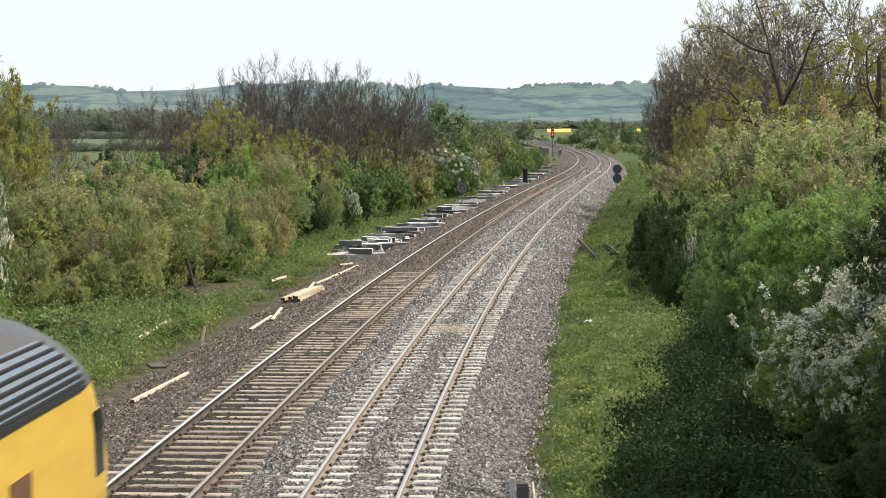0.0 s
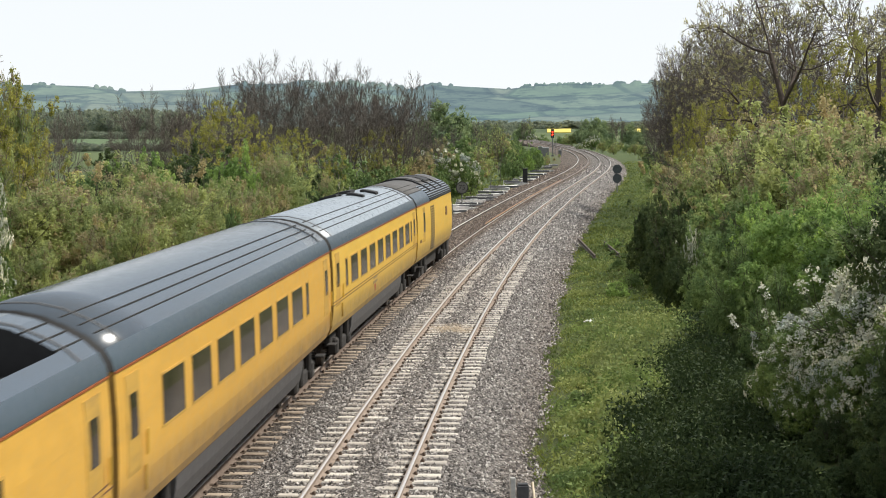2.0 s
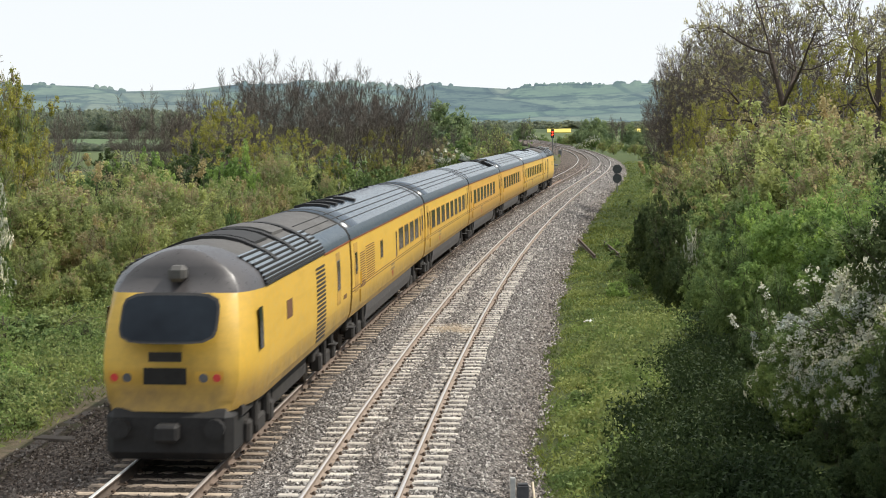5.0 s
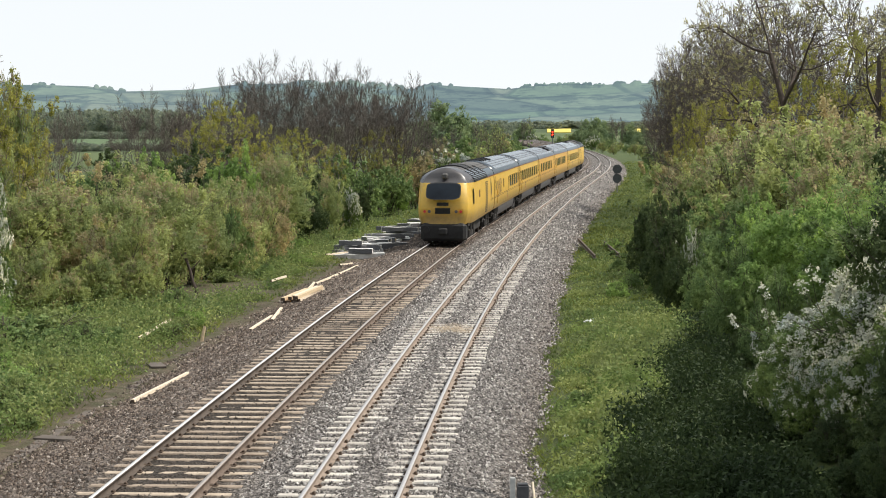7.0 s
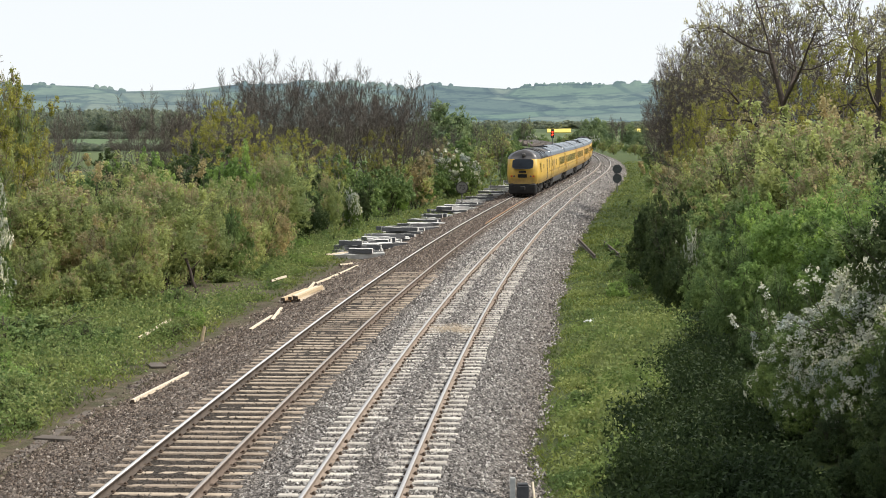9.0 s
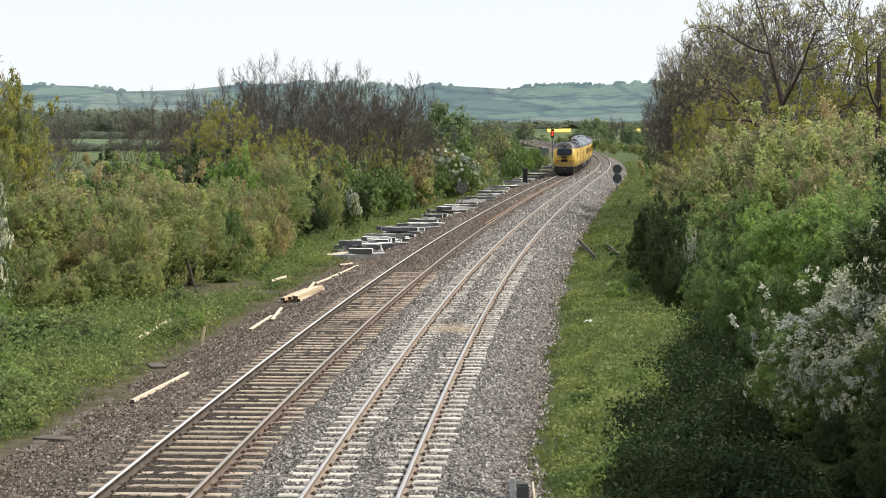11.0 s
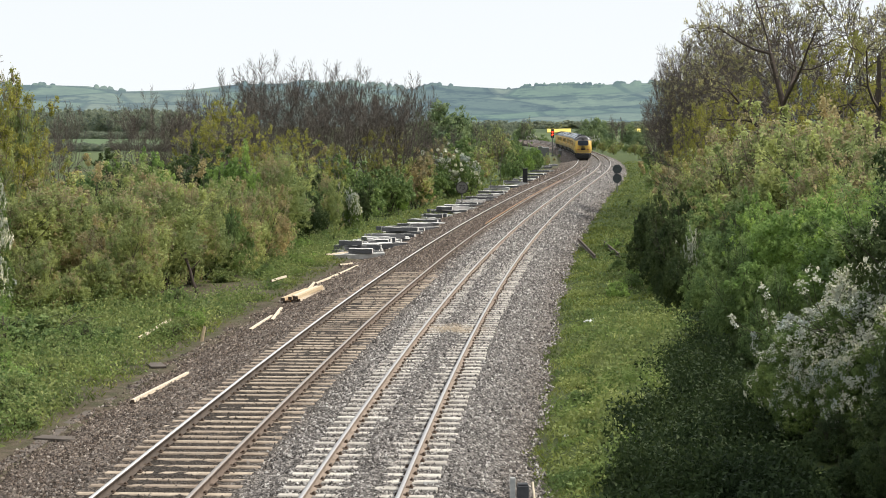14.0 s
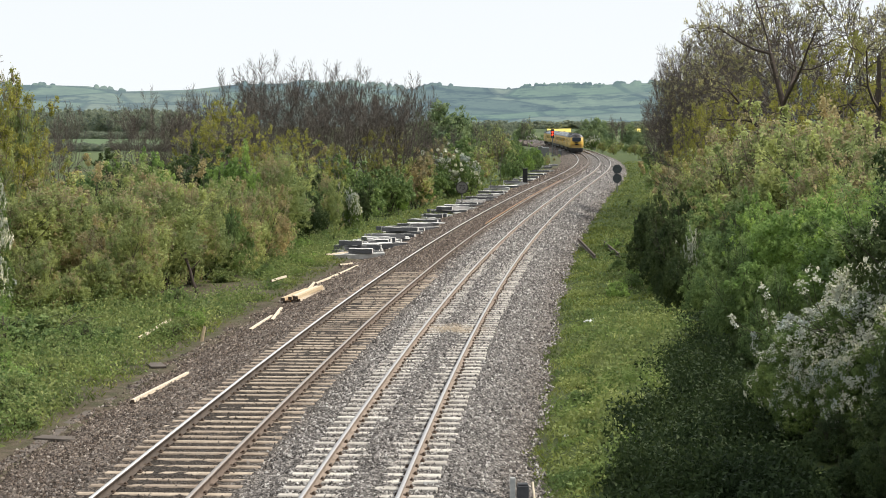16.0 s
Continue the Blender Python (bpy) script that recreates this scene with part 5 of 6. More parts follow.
def px_x(px, d):
    """World x for a bearing given as for far_x at forward distance d."""
    return math.tan(math.atan((px - 784) / 3650) - radians(2.739)) * d


HEIGHTS = {"olive": 4.0, "mid": 4.0, "bright": 4.0, "red": 3.6, "haw": 4.2, "dark": 4.2, "bare": 9.5, "barethin": 8.0, "yellow": 9.0, "tall": 9.5, "far": 7.0, "wood": 9.0, "limb": 9.5, "bramble": 0.9}
LABELS = {"olive": "olive-green leafy shrub in the lineside thicket", "mid": "green leafy shrub in the lineside thicket", "bright": "fresh bright green leafy shrub beside the line",
          "red": "reddish-brown budding shrub in the lineside thicket", "haw": "hawthorn shrub covered in white blossom", "dark": "dark green dense shrub beside the line",
          "bare": "bare-branched tree with fine brown upright twigs", "barethin": "thin tree with brown twigs and first buds", "yellow": "tree with sparse yellow-green young leaves",
          "tall": "tall tree with thin olive spring leaves", "far": "distant round leafy tree", "wood": "distant hazy tree on the plain", "limb": "old tree with thick dark spreading limbs and buds", "bramble": "low leafy bramble clump on the verge"}


def build_plants():
    def three(f):
        """Near, middle and far builds of a kind, with fewer and larger leaves."""
        return [f(0.9, 1.0), f(1.2, 0.65), f(2.2, 0.2)]

    def sh(seed, w, h, leaf, size, count, n=2, **kw):
        return [three(lambda a, b, i=i: shrub_kind(seed + i, w, h, leaf, size * a, int(count * b), **kw)) for i in range(n)]

    def same(f, n):
        return [[f(i)] * 3 for i in range(n)]
    ASH = dict(stems=4, kids=(2, 2, 4), tilt=(24, 52), lift=0.075, lean=0.26, wobble=0.06)
    K = {
        "olive": sh(20, 4.2, 4.0, "leaf_olive", 0.038, 42000, 3, feather=0.4, radius=0.19, core_leaves=10, extra=("leaf_red", 0.22)),
        "mid": sh(30, 4.2, 4.0, "leaf_mid", 0.042, 38000, 3, radius=0.17, feather=0.15, core_leaves=24),
        "bright": sh(40, 4.0, 4.0, "leaf_bright", 0.042, 38000, radius=0.15, feather=0.4, core_leaves=20),
        "red": sh(50, 4.2, 3.6, "leaf_red", 0.036, 42000, feather=0.4, radius=0.19, core_leaves=10, extra=("leaf_olive", 0.4)),
        "haw": sh(60, 4.4, 4.2, "leaf_haw", 0.042, 44000, blossom=0.42, radius=0.15),
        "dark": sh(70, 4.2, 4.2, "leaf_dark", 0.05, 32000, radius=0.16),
        "bare": same(lambda i: tree_kind(80 + i, 6.0, 9.5, None, bark="twig", thin=0.0105, **ASH), 3),
        "barethin": same(lambda i: tree_kind(86 + i, 4.0, 8.0, "leaf_olive", 0.045, 1500, "twig", stems=2, kids=(2, 2, 2), tilt=(20, 45), lift=0.09), 2),
        "yellow": same(lambda i: tree_kind(90 + i, 5.0, 9.0, "leaf_yellow", 0.065, 6000, "bark_grey", 16, 0.24, stems=2, kids=(2, 2, 2), tilt=(25, 60), lift=0.05), 2),
        "tall": same(lambda i: tree_kind(94 + i, 7.5, 9.5, "leaf_bud", 0.04, 4200, "twig", 9, 0.13, stems=2, kids=(2, 2, 3), tilt=(25, 62), lift=0.045, lean=0.3, r0=0.2, thin=0.012, wobble=0.09), 2),
        "far": same(lambda i: shrub_kind(100 + i, 8.0, 7.0, "leaf_far_haze", 0.17, 9000, radius=0.5, n_lumps=24), 2),
        "wood": same(lambda i: shrub_kind(104 + i, 14.0, 9.0, "leaf_wood_haze", 0.42, 2600, radius=1.0, n_lumps=20, per=20), 2),
    }
    K["limb"] = same(lambda i: tree_kind(120 + i, 9.0, 9.5, "leaf_bud", 0.04, 2600, "bark", 9, 0.13, stems=1, kids=(2, 2, 3), tilt=(35, 66), lift=0.03, r0=0.26, thin=0.012, wobble=0.12), 2)
    K["bramble"] = same(lambda i: shrub_kind(130 + i, 1.7, 0.9, ("leaf_weed", "leaf_bright", "leaf_mid")[i], 0.05, 2400, radius=0.13, n_lumps=10, per=12, feather=0.3, core_leaves=12), 3)
    rng = random.Random(3)

    def put(kind, px, d, py, wide=1.0):
        """A plant on bearing px at distance d whose top is seen at row py."""
        x = px_x(px, d)
        g = gz(x, d)
        k = (5.832 + (215.9 - py) / 3650 * d - g) / HEIGHTS[kind]
        tree = kind in ("bare", "barethin", "yellow", "tall", "far", "wood", "limb")
        plant("tree" if tree else "shrub", LABELS[kind], "tree" if tree else "shrub", rng.choice(K[kind])[0 if d < 63 else 1 if d < 125 else 2], x, d, k * wide, rng.uniform(0, 6.28), g - 0.05, "lineside trees" if tree else "lineside shrubs", 1 / wide)

    # left: low growth and front thicket
    for row in (
            ("bright", -10, 61, 520, 0.9), ("bramble", 70, 58, 555, 1.5), ("bramble", 25, 57, 560, 1.6), ("bramble", 110, 57, 590, 1.5), ("bramble", 150, 60, 578, 1.4), ("bramble", -10, 50, 630, 1.6), ("bramble", 65, 51, 640, 1.5), ("bramble", 25, 45, 688, 1.5), ("bramble", 125, 54, 615, 1.4), ("bramble", 205, 61, 575, 1.4), ("bramble", 260, 64, 558, 1.4), ("bramble", 5, 47, 660, 1.4), ("bramble", 395, 82, 478, 1.5), ("bramble", 470, 90, 455, 1.5), ("bramble", 515, 96, 445, 1.6), ("bramble", 30, 42, 730, 1.3),
            ("haw", -55, 64, 395, 0.7),
            ("olive", 30, 72, 330, 1.0), ("olive", 105, 73, 322, 1.1), ("red", 155, 72, 390, 0.9), ("olive", 190, 74, 325, 1.05), ("olive", 225, 71, 370, 0.8), ("olive", 60, 69, 430, 1.0), ("olive", 165, 69, 445, 1.0), ("olive", 112, 67.5, 480, 1.1), ("olive", 245, 70, 450, 0.9), ("olive", 270, 77, 312, 1.0), ("olive", 335, 80, 330, 0.8),
            ("red", 75, 79, 305, 1.1), ("red", 285, 84, 300, 1.0), ("olive", 390, 85, 325, 1.0), ("red", 375, 88, 310, 0.9), ("mid", 410, 84, 360, 0.6), ("red", 462, 93, 325, 0.75), ("olive", 440, 92, 330, 0.8),
            ("dark", 290, 80, 420, 0.6), ("bright", 528, 101, 420, 0.8), ("bright", 500, 97, 470, 0.8), ("mid", 470, 95, 450, 0.6),
            ("olive", 20, 90, 290, 1.2), ("mid", 130, 95, 292, 1.2), ("olive", 225, 94, 278, 1.1), ("bright", 405, 98, 255, 0.7), ("bright", 270, 96, 278, 0.8), ("olive", 480, 106, 275, 1.0), ("dark", 190, 110, 275, 1.2), ("dark", 330, 108, 262, 1.2),
            ("yellow", 25, 82, 155, 0.75), ("yellow", 70, 95, 232, 0.8), ("haw", -72, 68, 200, 0.45), ("haw", -30, 63, 392, 0.5), ("olive", 8, 82, 135, 0.33), ("olive", 48, 85, 215, 0.4), ("olive", -10, 78, 250, 0.5), ("yellow", -30, 70, 85, 0.6), ("yellow", 5, 76, 210, 0.7),
            # behind the sleeper stacks
            ("dark", 545, 112, 330, 0.8), ("mid", 520, 116, 300, 0.9), ("olive", 575, 118, 310, 0.8), ("mid", 600, 122, 345, 0.7), ("haw", 618, 122, 322, 0.5), ("dark", 640, 131, 330, 0.6), ("mid", 650, 134, 300, 0.8),
            ("mid", 690, 140, 285, 0.9), ("bright", 705, 142, 330, 0.7), ("olive", 668, 146, 270, 0.9), ("red", 735, 152, 262, 0.8), ("mid", 735, 152, 300, 0.7), ("bright", 760, 158, 320, 0.6), ("olive", 505, 122, 262, 1.0), ("mid", 590, 136, 262, 1.0), ("dark", 560, 130, 300, 1.0), ("dark", 700, 155, 290, 1.0),
            ("yellow", 400, 122, 178, 0.85), ("yellow", 440, 126, 205, 0.8), ("yellow", 350, 112, 215, 0.8), ("yellow", 535, 128, 228, 0.8), ("yellow", 500, 124, 240, 0.7), ("yellow", 650, 146, 232, 0.7), ("yellow", 690, 150, 222, 0.6), ("yellow", 600, 134, 255, 0.7),
            ("haw", 800, 172, 252, 0.9), ("haw", 832, 180, 278, 0.8), ("mid", 768, 168, 285, 0.8), ("mid", 802, 186, 243, 1.0), ("olive", 845, 196, 258, 0.9), ("bright", 815, 176, 312, 0.6), ("red", 770, 176, 240, 0.9),
            ("barethin", 868, 205, 216, 0.6), ("barethin", 886, 210, 220, 0.6), ("barethin", 850, 215, 225, 0.6), ("mid", 905, 225, 262, 0.9), ("bright", 930, 245, 264, 0.8), ("mid", 950, 262, 268, 0.8), ("bright", 912, 230, 288, 0.7), ("red", 968, 285, 280, 0.7),
            ("bright", 945, 300, 258, 1.0), ("mid", 915, 310, 252, 1.2), ("olive", 880, 280, 240, 1.2), ("bright", 925, 330, 262, 1.0), ("olive", 966, 318, 272, 1.0), ("red", 980, 338, 278, 0.9), ("olive", 990, 372, 272, 0.9),
            # bare ash trees on the skyline
            ("bare", 395, 152, 142, 0.8), ("bare", 425, 148, 112, 0.8), ("bare", 460, 150, 106, 0.85), ("bare", 490, 155, 100, 0.85), ("bare", 525, 156, 112, 0.85), ("bare", 560, 158, 122, 0.9), ("bare", 600, 155, 113, 0.9), ("bare", 635, 157, 115, 0.85), ("bare", 668, 160, 124, 0.85),
            ("bare", 700, 162, 132, 0.85), ("bare", 720, 166, 146, 0.8), ("bare", 610, 146, 140, 0.8), ("bare", 545, 145, 150, 0.9), ("bare", 480, 144, 150, 0.9), ("bare", 660, 148, 152, 0.9), ("bare", 700, 150, 168, 0.9), ("bare", 580, 142, 175, 0.9), ("bare", 430, 142, 170, 0.9),
            ("bare", 265, 140, 160, 0.9), ("bare", 300, 146, 158, 0.8), ("bare", 325, 142, 175, 0.8), ("bare", 235, 150, 185, 0.7), ("bare", 85, 150, 182, 0.8), ("bare", 110, 155, 190, 0.7), ("barethin", 360, 138, 165, 1.0), ("bare", 750, 172, 205, 0.8), ("bare", 375, 150, 165, 0.8), ("bare", 340, 152, 172, 0.8),
            # far middle
            ("far", 782, 330, 181, 0.9), ("far", 765, 345, 196, 0.8), ("far", 812, 350, 200, 0.7), ("bare", 845, 330, 212, 0.6), ("bare", 800, 300, 222, 0.7), ("far", 1052, 520, 209, 0.9), ("far", 1034, 560, 212, 0.8), ("far", 1068, 540, 214, 0.9), ("bare", 1088, 480, 203, 0.6), ("bare", 1098, 500, 207, 0.6),
            ("barethin", 932, 520, 205, 0.8), ("bare", 925, 540, 208, 0.5), ("far", 880, 600, 222, 0.8), ("far", 850, 520, 222, 1.0), ("far", 926, 720, 218, 1.0), ("haw", 1052, 470, 238, 1.1), ("haw", 1025, 455, 252, 1.0), ("olive", 1065, 430, 250, 1.2), ("olive", 1085, 400, 255, 1.2),
            ("far", 1115, 620, 219, 0.9), ("far", 1140, 560, 221, 0.9), ("olive", 1095, 440, 250, 1.2), ("mid", 1110, 420, 254, 1.2), ("olive", 1122, 390, 252, 1.2), ("haw", 1040, 500, 243, 1.1), ("mid", 1075, 470, 248, 1.2), ("mid", 903, 400, 238, 1.1), ("olive", 878, 390, 232, 1.2), ("haw", 942, 690, 236, 1.2), ("mid", 962, 660, 238, 1.1), ("haw", 930, 720, 237, 1.2), ("mid", 992, 580, 239, 1.0), ("olive", 1008, 560, 236, 1.2), ("far", 1130, 420, 235, 0.8),
            ):
        put(*row)
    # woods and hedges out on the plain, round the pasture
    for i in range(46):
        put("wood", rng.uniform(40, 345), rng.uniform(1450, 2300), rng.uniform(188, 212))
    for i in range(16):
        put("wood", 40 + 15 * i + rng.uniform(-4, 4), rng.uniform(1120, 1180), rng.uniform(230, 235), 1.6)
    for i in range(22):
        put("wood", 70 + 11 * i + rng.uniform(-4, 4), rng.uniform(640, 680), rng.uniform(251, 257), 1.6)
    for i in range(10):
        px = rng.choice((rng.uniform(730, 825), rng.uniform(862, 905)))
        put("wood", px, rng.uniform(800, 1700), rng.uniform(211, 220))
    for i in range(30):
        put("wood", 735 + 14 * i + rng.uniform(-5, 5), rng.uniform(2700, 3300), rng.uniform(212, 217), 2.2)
    # right: thick bank of shrubs with taller trees behind
    for row in (
            # hawthorns; dark-leaved shrubs at their feet put the shade there into colour
            ("haw", 1500, 42, 475, 1.15), ("haw", 1425, 43.5, 535, 0.9), ("haw", 1610, 42, 420, 1.1), ("haw", 1450, 40, 610, 0.85), ("haw", 1570, 39, 560, 0.9), ("haw", 1690, 39, 430, 1.0),
            # tall dark ones from 1715 to 2000: added, mostly unseen, to shade the verge
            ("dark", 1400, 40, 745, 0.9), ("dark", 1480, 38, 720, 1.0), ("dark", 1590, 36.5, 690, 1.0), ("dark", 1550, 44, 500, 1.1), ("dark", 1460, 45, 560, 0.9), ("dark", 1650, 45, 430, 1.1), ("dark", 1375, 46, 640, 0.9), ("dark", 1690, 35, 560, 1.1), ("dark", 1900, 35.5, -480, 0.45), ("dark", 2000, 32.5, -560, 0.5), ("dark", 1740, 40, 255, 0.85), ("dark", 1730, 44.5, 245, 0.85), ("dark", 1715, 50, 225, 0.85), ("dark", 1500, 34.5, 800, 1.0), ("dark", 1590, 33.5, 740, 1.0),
            # green shrubs above them
            ("bright", 1445, 57, 330, 1.05), ("bright", 1545, 53, 350, 1.1), ("bright", 1380, 60, 375, 0.8), ("mid", 1335, 57, 420, 0.8), ("mid", 1395, 52, 470, 0.8), ("dark", 1330, 53, 560, 0.8), ("mid", 1300, 58, 500, 0.7), ("mid", 1620, 52, 320, 1.1), ("bright", 1345, 66, 350, 0.8),
            # dark kind here: shade on the bank's left face, put into leaf colour
            ("dark", 1262, 60, 545, 0.7), ("mid", 1275, 66, 385, 0.8), ("mid", 1240, 64, 470, 0.7), ("dark", 1205, 68, 440, 0.75), ("dark", 1190, 76, 372, 0.8), ("dark", 1168, 84, 345, 0.8), ("dark", 1215, 80, 335, 0.8), ("haw", 1225, 72, 400, 0.4), ("mid", 1250, 78, 340, 0.9), ("dark", 1165, 74, 470, 0.45), ("mid", 1310, 74, 340, 0.9), ("bright", 1150, 92, 400, 0.45), ("dark", 1150, 95, 360, 0.6),
            # olive tops
            ("olive", 1225, 90, 290, 0.9), ("olive", 1265, 86, 262, 0.9), ("olive", 1320, 84, 240, 1.0), ("olive", 1395, 78, 195, 1.05), ("olive", 1475, 74, 205, 1.05), ("red", 1440, 84, 195, 1.0), ("red", 1295, 92, 250, 0.9), ("olive", 1555, 70, 225, 1.05), ("red", 1360, 90, 215, 1.0), ("red", 1520, 78, 210, 1.0), ("olive", 1345, 76, 285, 0.9), ("olive", 1440, 68, 280, 0.9), ("red", 1540, 66, 270, 0.9),
            ("mid", 1195, 108, 335, 0.8), ("bright", 1170, 125, 340, 0.6), ("olive", 1235, 112, 270, 1.0), ("dark", 1205, 122, 320, 0.8), ("mid", 1190, 142, 300, 0.7), ("olive", 1225, 150, 240, 1.0), ("dark", 1185, 160, 290, 0.7), ("mid", 1200, 168, 270, 0.9), ("olive", 1195, 185, 245, 0.9),
            ("dark", 1182, 200, 275, 0.8), ("mid", 1176, 235, 258, 0.9), ("dark", 1166, 262, 258, 0.9), ("mid", 1152, 300, 260, 0.9), ("olive", 1138, 345, 256, 1.0), ("bright", 1140, 230, 285, 0.5), ("mid", 1150, 190, 300, 0.5),
            ("yellow", 1232, 110, 185, 0.6), ("yellow", 1250, 116, 195, 0.6), ("yellow", 1280, 118, 175, 0.7), ("yellow", 1215, 124, 205, 0.5), ("yellow", 1330, 112, 140, 0.8), ("yellow", 1520, 100, 60, 0.9), ("yellow", 1570, 95, 90, 0.9), ("yellow", 1400, 108, 140, 0.8), ("yellow", 1470, 104, 140, 0.8),
            ("limb", 1440, 100, -70, 0.8), ("limb", 1540, 92, -60, 0.8), ("tall", 1290, 136, 45, 0.8), ("tall", 1345, 132, 5, 0.85), ("tall", 1400, 126, -20, 0.9), ("tall", 1460, 118, -45, 0.95), ("tall", 1530, 112, -50, 0.95), ("tall", 1600, 108, -60, 1.0), ("tall", 1480, 134, -20, 0.9), ("tall", 1250, 140, 90, 0.7), ("tall", 1560, 125, -30, 0.9),
            ("bare", 1222, 152, 72, 0.75), ("bare", 1200, 170, 105, 0.75), ("bare", 1250, 148, 40, 0.8), ("bare", 1182, 195, 138, 0.75), ("bare", 1168, 215, 162, 0.7), ("bare", 1212, 140, 120, 0.8), ("bare", 1190, 150, 165, 0.8), ("bare", 1275, 140, 22, 0.85), ("bare", 1160, 280, 195, 0.6), ("bare", 1330, 150, 10, 0.9), ("bare", 1285, 158, 35, 0.85), ("bare", 1220, 150, 140, 0.7), ("bare", 1265, 146, 110, 0.8), ("bare", 1380, 150, 5, 0.9), ("bare", 1195, 178, 175, 0.7), ("bare", 1310, 140, 80, 0.9), ("bare", 1430, 140, 20, 0.9),
            ):
        put(*row)

    # low clumps over the verges
    for n, s0, s1, o0, o1, top in ((70, 36, 76, -12.0, -4.9, 0.75), (26, 76, 112, -8.5, -5.2, 0.6), (16, 34, 56, 6.9, 8.6, 0.35), (14, 60, 130, 8.0, 9.6, 0.5)):
        for i in range(n):
            s, o = s0 * (s1 / s0) ** rng.random(), rng.uniform(o0, o1)
            x, y = (float(c) for c in line_xy(s, o))
            if bare_patch(x, y) < 0.3:
                plant("shrub", LABELS["bramble"], "shrub", rng.choice(K["bramble"])[0], x, y, rng.uniform(0.6, 1.1) * top, rng.uniform(0, 6.28), None, "brambles on the verge", rng.uniform(0.8, 1.3))


build_plants()


# ---- things beside the line ----
def thing(name, bm, mats, m, label, category, group=""):
    ob = part(name, bm, mats, None)
    ob.matrix_world = m
    return tagged(ob, label, category, group)


def beam_kind(length, seed):
    """A cast concrete sleeper: trapezoid section, waisted in the middle, sun painted as pale top and ends."""
    bm = B()
    r = random.Random(seed)
    h = length / 2
    st = [-h, -h * 0.55, -h * 0.2, h * 0.2, h * 0.55, h]
    hi = [0.21, 0.22, 0.2, 0.2, 0.22, 0.21]
    rows = []
    for x, t in zip(st, hi):
        rows.append([bm.verts.new((x, y, z)) for y, z in ((-0.15, 0), (-0.11, t), (0.11, t), (0.15, 0))])
    for a, b in zip(rows, rows[1:]):
        for i in range(4):
            j = (i + 1) % 4
            # top takes the sunlit colour, long sides the shaded one
            bm.faces.new([a[i], a[j], b[j], b[i]]).material_index = 1 if i == 1 else 0
    bm.faces.new(rows[0]).material_index = 1
    bm.faces.new(rows[-1][::-1]).material_index = 1
    bmesh.ops.recalc_face_normals(bm, faces=bm.faces)
    me = bpy.data.meshes.new("concrete_sleeper")
    bm.to_mesh(me)
    bm.free()
    me.materials.append(MATS["concrete_dark"])
    me.materials.append(MATS["concrete_pale"])
    return me


def build_piles():
    kinds = [beam_kind(2.5, 1), beam_kind(2.3, 2), beam_kind(1.5, 3)]
    pale = beam_kind(2.4, 4)
    pale.materials[0] = MATS["concrete"]
    kinds.insert(1, pale)
    kinds += [beam_kind(1.6, 5), beam_kind(1.1, 6), beam_kind(2.0, 7)]
    r = random.Random(14)
    piles = [(95.1, 3, -3.95), (97.3, 5, -4.2), (99.6, 4, -4.38), (102.7, 4, -3.97), (105.0, 3, -4.2), (107.3, 3, -4.02), (110.9, 1, -4.48), (114.5, 4, -4.12), (118.1, 2, -3.64), (123.2, 2, -3.95), (128.4, 2, -4.05), (135.7, 1, -4.04), (142.0, 4, -4.13), (146.2, 3, -3.9), (151.5, 1, -3.78), (155.7, 2, -3.98), (161.1, 2, -3.85), (167.5, 2, -3.83), (173.9, 2, -3.92), (181.4, 2, -3.91), (190.1, 3, -4.14), (197.7, 2, -4.05), (206.5, 3, -4.19), (212.0, 1, -3.79), (220.9, 2, -4.08), (232.1, 2, -4.17), (245.6, 2, -4.32), (261.5, 2, -4.49), (280.0, 3, -4.91), (296.3, 2, -4.83)]
    for s, n, o in piles + [(s + 1.3, max(1, n - 1), o + 0.05) for s, n, o in piles if s < 190]:
        z = -0.5
        for lay in range((n + 1) // 2):
            pair = 2 if n - 2 * lay > 1 else 1
            for k in range(pair):
                ss, oo, turn = s + k * 0.5 + r.uniform(-0.12, 0.12), o + r.uniform(-0.3, 0.5), r.uniform(-22, 36)
                ob = new("concrete_sleeper", r.choice(kinds))
                ob.matrix_world = at(ss, oo, z + 0.235 * lay + r.uniform(0, 0.01), turn) @ pose(0, 0, 0.02, r.choice((0, 0, r.uniform(4, 16))), r.uniform(-1.5, 1.5), 0)
                tagged(ob, "spare concrete sleeper, sunlit top painted pale, stacked beside the track", "concrete sleeper", "stacked concrete sleepers")
    # broken pale pieces in the grass round the piles
    for i in range(90):
        s, o = r.uniform(90, 235), r.uniform(-5.3, -3.2)
        bm = B()
        w = r.uniform(0.08, 0.35)
        box(bm, -w, w, -0.07, 0.07, 0, 0.1, 0.02)
        thing("concrete_fragment", bm, "concrete_pale", at(s, o, -0.5, r.uniform(-60, 60)), "broken pale concrete piece lying in grass", "concrete", "broken concrete pieces")


